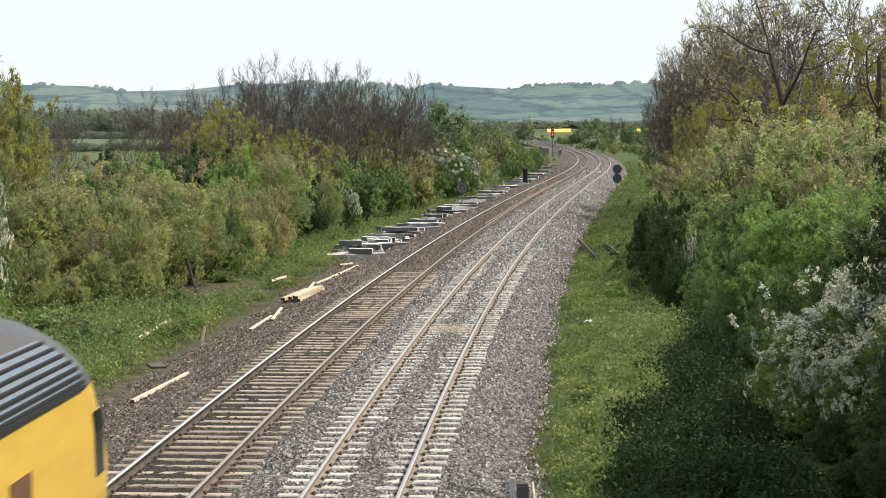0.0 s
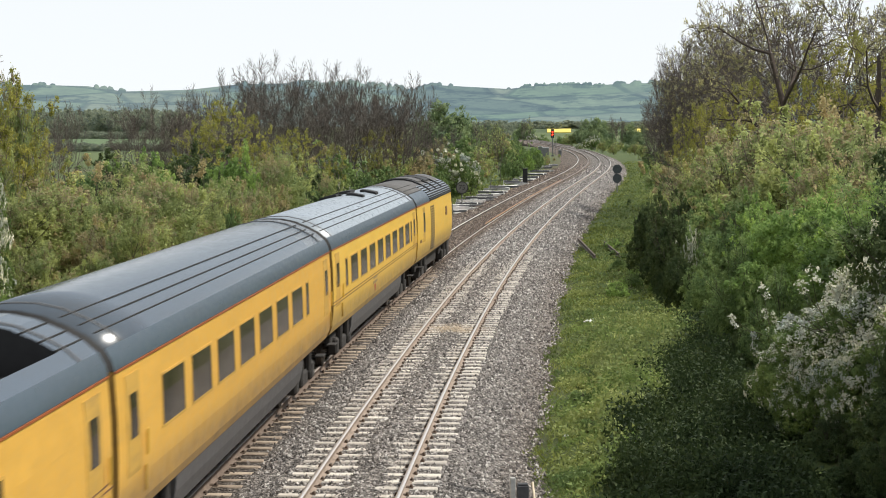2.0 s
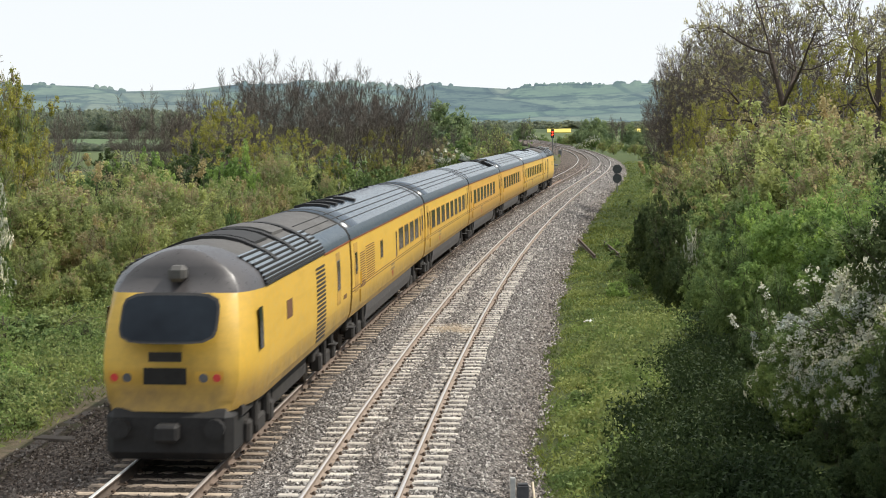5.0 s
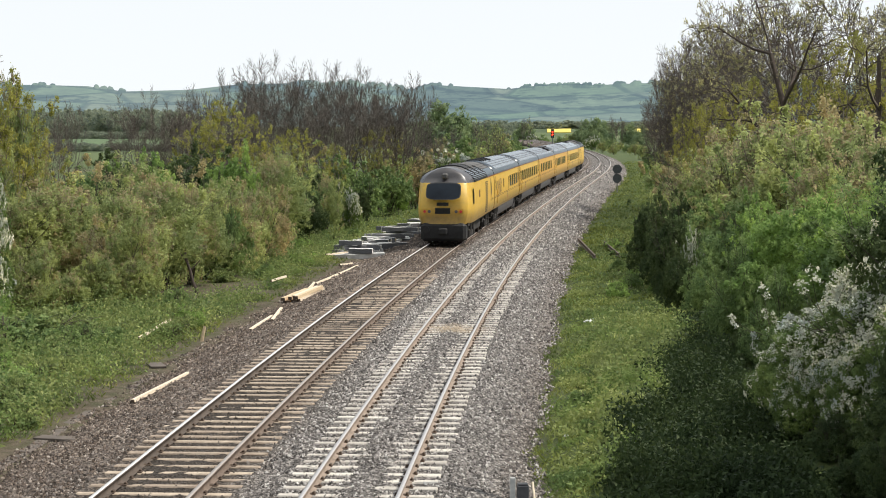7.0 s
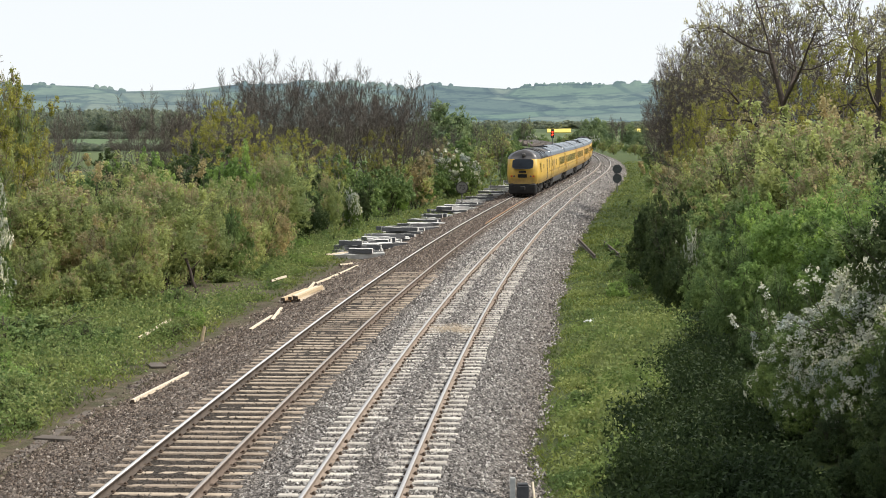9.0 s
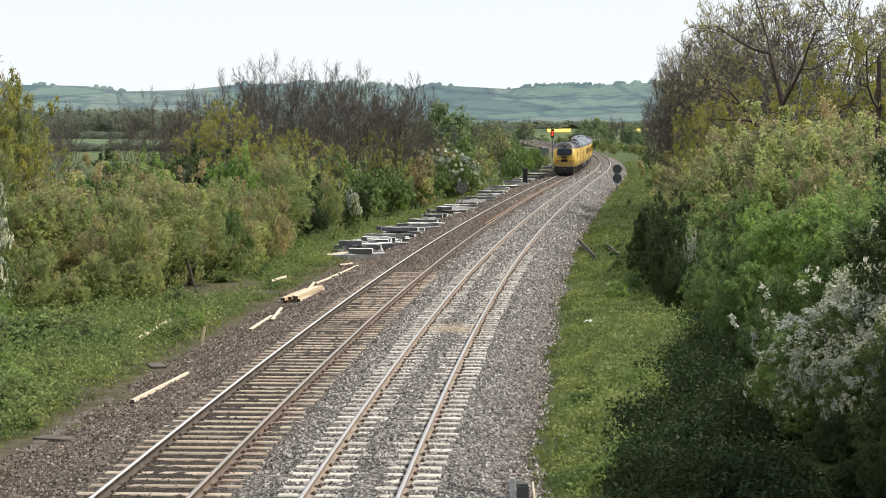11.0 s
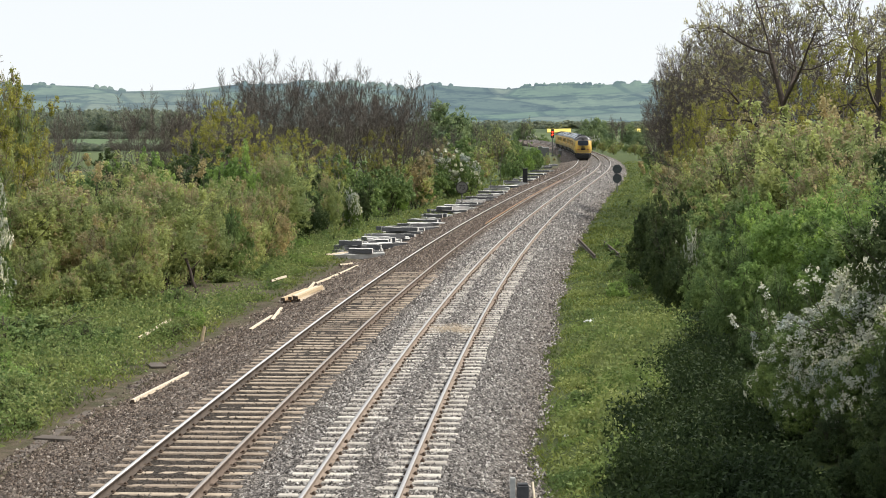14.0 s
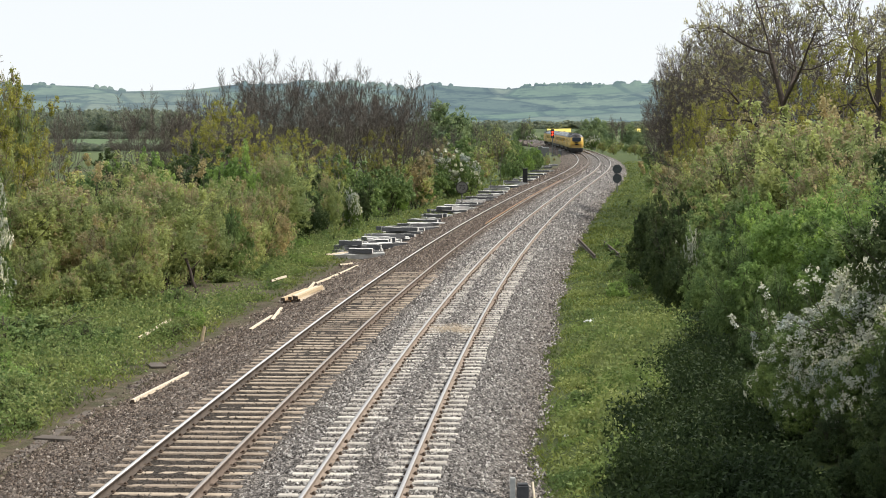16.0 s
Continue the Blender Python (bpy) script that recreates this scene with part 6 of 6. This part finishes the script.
def plank(a, b, w, h, mat, lift=0.0, name="timber_plank"):
    """A plank from a to b (x, y) lying on the ground there."""
    za, zb = top_z(*a) + lift, top_z(*b) + lift
    p, q = Vector((*a, za)), Vector((*b, zb))
    d = q - p
    bm = B()
    n = 4
    r = random.Random(int(a[1] * 10))
    rows = []
    for i in range(n + 1):
        y = d.length * i / n
        k = r.uniform(-0.012, 0.012)
        rows.append([bm.verts.new((x + k, y, z + k)) for x, z in ((-w / 2, 0), (-w / 2 + 0.01, h), (w / 2 - 0.01, h), (w / 2, 0))])
    for u, v in zip(rows, rows[1:]):
        for i in range(4):
            j = (i + 1) % 4
            bm.faces.new([u[i], u[j], v[j], v[i]])
    bm.faces.new(rows[0]).material_index = 1
    bm.faces.new(rows[-1][::-1]).material_index = 1
    bmesh.ops.recalc_face_normals(bm, faces=bm.faces)
    ang = math.degrees(math.atan2(-(q.x - p.x), q.y - p.y))
    m = pose(p.x, p.y, p.z, math.degrees(math.asin(d.z / d.length)), 0, ang)
    return thing(name, bm, [mat, "timber_end_shaded"], m, "pale sawn timber plank lying on the ballast edge", "timber", "loose timber")


def top_z(x, y):
    o = float(offset_of(x, y))
    return max(gz(x, y), float(bed_z(0, max(o, -3.4))) if -3.6 < o < 6.1 else -9) + 0.015


def build_timber():
    for a, b, w in (((-9.19, 45.74), (-8.73, 50.32), 0.13), ((-8.76, 61.6), (-8.69, 65.95), 0.15), ((-8.41, 63.87), (-8.78, 69.02), 0.15),
                    ((-8.84, 80.37), (-8.46, 84.98), 0.14), ((-8.41, 85.28), (-8.03, 89.81), 0.13), ((-8.8, 76.87), (-8.94, 80.57), 0.12),
                    ((-11.26, 57.08), (-11.35, 62.5), 0.09), ((-10.28, 77.88), (-9.97, 79.87), 0.12), ((-8.91, 90.41), (-8.49, 91.93), 0.12), ((-9.82, 93.45), (-8.99, 94.96), 0.12)):
        plank(a, b, w * 0.72, 0.07, "timber_pale", 0.26 if a[0] < -9.6 else 0.0)
    r = random.Random(6)
    for i in range(8):
        k = i % 4
        plank((-9.02 + 0.17 * k + r.uniform(-0.05, 0.05), 71.6 + r.uniform(-0.4, 0.6)), (-8.7 + 0.2 * k + r.uniform(-0.1, 0.1), 75.6 + r.uniform(-0.5, 0.5)), 0.15, 0.11, "timber" if i % 3 else "timber_pale", 0.115 * (i // 4))
    bm = B()
    tube(bm, (0, 0, -0.2), (0.12, 0.1, 0.42), 0.05, 0.045, 8)
    thing("timber_stake", bm, "timber", pose(-9.88, 59.14, gz(-9.88, 59.14), 0, 0, 0), "short leaning timber stake in the grass", "stake")


def build_trough():
    t = tagged(new("cable_trough"), "grey-brown concrete cable trough beside the ballast", "cable trough")
    r = random.Random(2)
    bm = B()
    box(bm, -0.13, 0.13, -0.49, 0.49, -0.25, 0, 0.015)
    me = bpy.data.meshes.new("trough_lid")
    bm.to_mesh(me)
    bm.free()
    me.materials.append(MATS["trough"])
    for i in range(36):
        ob = new("trough_lid", me)
        ob.parent = t
        s = 28.5 + i
        x, y = line_xy(s, -3.83)
        ob.matrix_basis = at(s, -3.83 + r.uniform(-0.03, 0.03), gz(float(x), float(y)) + 0.03 - 0.0016 * i + r.uniform(-0.025, 0.01), r.uniform(-1.5, 1.5))
    for s, o, turn in ((40.6, -3.53, 75), (52.7, -3.99, 20)):
        bm = B()
        box(bm, -0.2, 0.2, -0.45, 0.45, 0, 0.06, 0.01)
        x, y = line_xy(s, o)
        thing("loose_trough_lid", bm, "trough", at(s, o, top_z(float(x), float(y)), turn), "loose grey concrete trough lid", "trough lid")


def disc(parent, z, r, mat, name, y=0.0):
    bm = B()
    tube(bm, (0, y - 0.015, z), (0, y + 0.015, z), r, n=28)
    return part(name, bm, mat, parent)


def build_signs():
    # speed board facing the camera
    s = tagged(new("speed_sign"), "round speed board reading 75 on a thin post", "sign")
    s.matrix_world = pose(-5.95, 154.1, -0.5)
    bm = B()
    tube(bm, (0, 0.03, -0.2), (0, 0.03, 1.7), 0.045)
    part("post", bm, "post", s)
    d = disc(s, 1.42, 0.46, "sign_ink", "board")
    bm = B()
    tube(bm, (0, -0.02, 1.42), (0, -0.016, 1.42), 0.4, n=28)
    f = part("board_face", bm, "sign_face", d)
    cu = bpy.data.curves.new("number", "FONT")
    cu.body, cu.size, cu.align_x, cu.align_y, cu.extrude = "75", 0.5, "CENTER", "CENTER", 0.003
    me = bpy.data.meshes.new_from_object(bpy.data.objects.new("number", cu))
    me.materials.clear()
    me.materials.append(MATS["sign_ink"])
    t = new("number", me)
    t.parent = d
    t.matrix_basis = pose(0, -0.026, 1.42, 90, 0, 0)
    # two boards seen from behind
    s = tagged(new("speed_sign"), "two dark grey round boards on one post, seen from behind", "sign")
    s.matrix_world = pose(6.86, 188.2, -0.5)
    bm = B()
    tube(bm, (0, 0, -0.2), (0, 0, 2.3), 0.05)
    part("post", bm, "post", s)
    disc(s, 2.04, 0.42, "sign_grey", "board", -0.06)
    disc(s, 1.2, 0.42, "sign_grey", "board", -0.06)
    # tall dark cabinet by the stacked sleepers
    bm = B()
    box(bm, -0.27, 0.27, -0.2, 0.2, 0, 0.12, 0.01)
    box(bm, -0.24, 0.24, -0.17, 0.17, 0.12, 1.52, 0.03)
    box(bm, -0.27, 0.27, -0.2, 0.2, 1.52, 1.58, 0.015)
    for z in (0.5, 0.8, 1.1):
        box(bm, -0.17, 0.17, -0.185, -0.17, z, z + 0.03)
    thing("telephone_cabinet", bm, "black", pose(-1.68, 210.6, -0.5), "tall narrow black lineside cabinet", "cabinet")


def build_signal():
    s = tagged(new("railway_signal"), "colour light signal showing red on a slim post", "railway signal")
    s.matrix_world = pose(1.97, 381, -0.5)
    bm = B()
    tube(bm, (0, 0, -0.2), (0, 0, 3.7), 0.08)
    box(bm, -0.25, 0.25, -0.2, 0.2, 0, 0.25, 0.03)
    part("post", bm, "post", s)
    bm = B()
    box(bm, -0.3, 0.3, -0.06, 0.06, 3.35, 5.0, 0.06)
    head = part("signal_head", bm, "black", s, "black signal backboard")
    for z in (3.95, 4.45):
        bm = B()
        tube(bm, (0, -0.06, z), (0, -0.1, z), 0.13, n=16)
        lamp = part("red_lamp", bm, "red_light", head, "glowing red lamp")
        bm = B()
        tube(bm, (-0.24, -0.02, z + 0.24), (-0.24, -0.3, z + 0.24), 0.02, n=6)
        box(bm, -0.2, 0.2, -0.3, -0.06, z + 0.2, z + 0.23)
        part("hood", bm, "black", lamp)
    # ladder beside the post
    bm = B()
    for x in (0.28, 0.55):
        tube(bm, (x, 0.12, 0), (x, 0.12, 3.9), 0.02, n=6)
    for k in range(10):
        tube(bm, (0.28, 0.12, 0.3 + 0.3 * k), (0.55, 0.12, 0.3 + 0.3 * k), 0.014, n=6)
    part("ladder", bm, "post", s)
    # equipment cases with pale lids
    for x, y, w, h in ((0.69, 381, 0.6, 1.5), (3.4, 386, 0.3, 1.0), (-0.3, 416, 0.4, 1.3)):
        bm = B()
        box(bm, -w, w, -0.3, 0.3, 0, h, 0.02)
        box(bm, -w - 0.04, w + 0.04, -0.34, 0.34, h, h + 0.12, 0.02, 1)
        box(bm, -w - 0.02, w + 0.02, -0.32, 0.32, -0.15, 0.08, 0.01)
        thing("equipment_case", bm, ["post", "white"], pose(x, y, -0.5), "grey lineside equipment case with a white lid", "equipment case")


def rail_piece(length):
    bm = B()
    prof = RAIL
    rows = [[bm.verts.new((a, y, b + 0.159)) for a, b in prof] for y in (-length / 2, length / 2)]
    n = len(prof)
    for i in range(n):
        j = (i + 1) % n
        bm.faces.new([rows[0][i], rows[1][i], rows[1][j], rows[0][j]])
    bm.faces.new(rows[0])
    bm.faces.new(rows[1][::-1])
    bmesh.ops.recalc_face_normals(bm, faces=bm.faces)
    return bm


def build_dead_trunk():
    """Dark dead stems leaning over the bare earth."""
    for x, y, tilt, h, r in ((-12.7, 75.5, -0.3, 1.7, 0.085), (-14.3, 77.5, 0.12, 1.3, 0.08)):
        bm = B()
        p = Vector((0, 0, -0.15))
        for i in range(5):
            q = p + Vector((tilt * h / 5 + 0.03 * (-1) ** i, 0.02 * i, h / 5))
            tube(bm, p, q, r * (1 - 0.1 * i), r * (0.9 - 0.1 * i), 9)
            if i in (2, 3):
                tube(bm, q, q + Vector((0.35 * (-1) ** i, 0.1, 0.4)), r * 0.4, r * 0.15, 6)
            p = q
        thing("dead_trunk", bm, "bark", pose(x, y, gz(x, y)), "dark dead trunk leaning out of the thicket", "trunk")


def build_barn():
    """A pale farm shed on the slope of the downs."""
    bm = B()
    x, y = px_x(131, 4040), 4040
    vs = [bm.verts.new(c) for c in ((-9, -6, 0), (9, -6, 0), (9, 6, 0), (-9, 6, 0), (-9, -6, 5), (9, -6, 5), (9, 6, 5), (-9, 6, 5), (-9, 0, 8.5), (9, 0, 8.5))]
    for q in ((0, 1, 5, 4), (1, 2, 6, 9, 5), (2, 3, 7, 6), (3, 0, 4, 8, 7), (4, 5, 9, 8), (7, 8, 9, 6)):
        bm.faces.new([vs[i] for i in q])
    thing("barn", bm, "white", pose(x, y, 5.8), "small white farm shed far across the fields", "barn")


def build_right_bits():
    for a, b in (((1.94, 108.8), (2.47, 94.7)), ((3.21, 105.4), (3.59, 95.7))):
        p, q = Vector((*a, 0)), Vector((*b, 0))
        d = q - p
        m = pose((p.x + q.x) / 2, (p.y + q.y) / 2, max(top_z(*a), top_z(*b), top_z((p.x + q.x) / 2, (p.y + q.y) / 2)) + 0.06, 0, 0, math.degrees(math.atan2(-d.x, d.y)))
        thing("scrap_rail", rail_piece(d.length), "rail_dark", m, "length of dark scrap rail lying in the grass", "rail", "scrap rails")
    # stub posts at the foot of the bank
    x, y = -0.47, 34.2
    bm = B()
    box(bm, -0.045, 0.045, -0.045, 0.045, -0.2, 0.42, 0.01)
    thing("marker_post", bm, "concrete_pale", pose(x, y, top_z(x, y), 0, 0, 8), "short white concrete marker post", "post")
    bm = B()
    box(bm, -0.1, 0.1, -0.09, 0.09, -0.2, 0.34, 0.015)
    box(bm, -0.085, 0.085, -0.075, 0.075, 0.34, 0.37, 0.01)
    thing("junction_box", bm, "concrete_dark", pose(x + 0.17, y + 0.05, top_z(x + 0.17, y), 0, 0, 5), "dark square stub of a junction box", "post")
    bm = B()
    tube(bm, (0, 0, -0.1), (-0.07, 0.5, 0.4), 0.022, 0.02, 8)
    thing("leaning_stake", bm, "timber_pale", pose(-0.07, 34.3, top_z(-0.07, 34.4)), "thin pale stake leaning at the ballast edge", "stake")
    r = random.Random(9)
    for i, (px, py) in enumerate(((1.45, 64.6), (1.6, 64.8), (0.51, 41.4))):
        bm = bmesh.new()
        bmesh.ops.create_icosphere(bm, subdivisions=2, radius=0.13 if i < 2 else 0.05)
        for v in bm.verts:
            v.co *= r.uniform(0.65, 1.25)
            v.co.z *= 0.45
        thing("litter", bm, "white", pose(px, py, gz(px, py) + 0.1), "crumpled white plastic litter in the grass", "litter", "white litter")


# ---- low growth ----
def scatter(rng, n, s0, s1, o0, o1):
    s = s0 * (s1 / s0) ** rng.uniform(0, 1, n)
    o = rng.uniform(o0, o1, n)
    x, y = line_xy(s, o)
    return x, y, s, o


def in_bank_shade(x, y):
    """The shadow area at the foot of the hawthorns, painted through leaf colour."""
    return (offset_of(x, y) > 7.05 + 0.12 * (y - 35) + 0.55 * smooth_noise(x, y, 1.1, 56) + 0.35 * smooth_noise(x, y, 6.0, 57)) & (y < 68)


def build_grass():
    rng = np.random.RandomState(17)
    parts = [scatter(rng, 50000, 30, 125, 5.75, 11.0), scatter(rng, 24000, 40, 130, -8.5, -4.05), scatter(rng, 7000, 125, 230, -7, -3.4), scatter(rng, 16000, 110, 330, 6.2, 12)]
    x, y, s, o = (np.concatenate(q) for q in zip(*parts))
    keep = (smooth_noise(x, y, 1.1, 21) + rng.uniform(-1.2, 1.2, len(x)) > -0.5) & ((o < 0) | (o > edges(s)[1] - 0.15)) & (bare_patch(x, y) < 0.35) & ~in_bank_shade(x, y)
    x, y, s = x[keep], y[keep], s[keep]
    n = len(x)
    z = ground_z(x, y)
    h = rng.uniform(0.03, 0.13, n) * (1 + 0.5 * smooth_noise(x, y, 0.8, 22)) * np.interp(s, [30, 200], [1, 1.6])
    a = rng.uniform(0, 6.28, n)
    w = rng.uniform(0.008, 0.02, n) * np.interp(s, [30, 200], [1, 4.0])
    lean = rng.normal(0, 0.9, (n, 2)) * h[:, None]
    p = np.stack([x, y, z], -1)
    u = np.stack([np.cos(a), np.sin(a), np.zeros(n)], -1) * w[:, None]
    tip = p + np.stack([lean[:, 0], lean[:, 1], h], -1)
    v = np.stack([p - u, p + u, tip], 1).reshape(-1, 3)
    ob = new("grass_blades", flat_mesh("grass_blades", v, np.arange(n * 3).reshape(n, 3), ["grass_blade"]))
    tagged(ob, "fresh green grass along the foot of the banks", "grass", kind="stuff")


def build_weeds():
    rng = np.random.RandomState(31)
    pts = []
    for n, s0, s1, o0, o1, hh in ((4400, 36, 75, -12.5, -4.3, 0.7), (1500, 68, 110, -9.5, -4.6, 0.45), (1500, 30, 56, 6.4, 11.0, 0.16), (6500, 30, 64, 7.4, 10.8, 0.5), (1000, 45, 100, 6.6, 9.8, 0.15), (500, 80, 180, -8.0, -4.8, 0.45), (500, 80, 240, 7.5, 10.5, 0.5)):
        x, y, s, o = scatter(rng, n, s0, s1, o0, o1)
        ok = smooth_noise(x, y, 0.7, 41) + 0.5 * smooth_noise(x, y, 2.6, 42) + rng.uniform(-0.6, 0.6, n) > -0.1
        ok &= bare_patch(x, y) < 0.35
        c = np.stack([x, y, ground_z(x, y) + 0.02], -1)[ok]
        p = np.repeat(c, 26, axis=0)
        r = rng.normal(0, 0.14, p.shape)
        r[:, 2] = np.abs(rng.normal(0, hh * 0.5, len(p)))
        pts.append(p + r)
    p = np.concatenate(pts)
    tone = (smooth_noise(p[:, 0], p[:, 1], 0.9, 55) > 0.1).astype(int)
    # shadow at the foot of the hawthorns, painted as near-black weed leaves
    tone[in_bank_shade(p[:, 0], p[:, 1])] = 2
    ob = new("weeds", leaves_mesh("weeds", p, rng, 0.046, ["leaf_weed", "leaf_haw", "leaf_bank_shade"], tone))
    tagged(ob, "low nettles and weeds on the railway verge", "weeds", kind="stuff")


build_piles()
build_timber()
build_trough()
build_signs()
build_signal()
build_right_bits()
build_barn()
build_dead_trunk()
build_grass()
build_weeds()


build_track("railway_track", 0.0, "main line track with weathered timber-coloured sleepers and shiny rail", "sleeper_old", ("rail_dark", "rail_brown"), ("rail_top", "rail_top_worn"), 0.0, 21, 25.0)
build_track("railway_track", SPACING, "second track with pale concrete sleepers half buried in ballast", "sleeper_new", ("rail_tan", "rail_tan"), ("rail_top_dull", "rail_top_dull"), 0.0, 22, 25.0)
build_loose_rail()
build_stones()

# ---- movement ----
SPEED, START = 31.85, 6.2


def vehicle_rows(mid, length, flip):
    """Poses of a vehicle whose middle is mid metres from the first coupling, by its two bogies."""
    b = 5.15 if length < 20 else 8.0
    rows = []
    for i in range(65):
        t = i * 0.25
        s = START + SPEED * t + mid
        xa, ya = line_xy(s - b, 0.0)
        xb, yb = line_xy(s + b, 0.0)
        turn = math.degrees(math.atan2(-(xb - xa), yb - ya)) + (180 if flip else 0)
        rows.append((t, pose(float(xa + xb) / 2, float(ya + yb) / 2, 0.0, 0, 0, turn)))
    return rows


def motions():
    # middles of the vehicles, from the coupling behind the leading power car
    mids = (9.6, -11.6, -35.0, -57.8, -80.65, -103.6)
    for i, mid in enumerate(mids):
        walk(TRAIN[i], vehicle_rows(mid, COACH if i else 18.2, False))
    walk(TRAIN[6], vehicle_rows(-115.1 - 8.55, POWER, True))


motions()
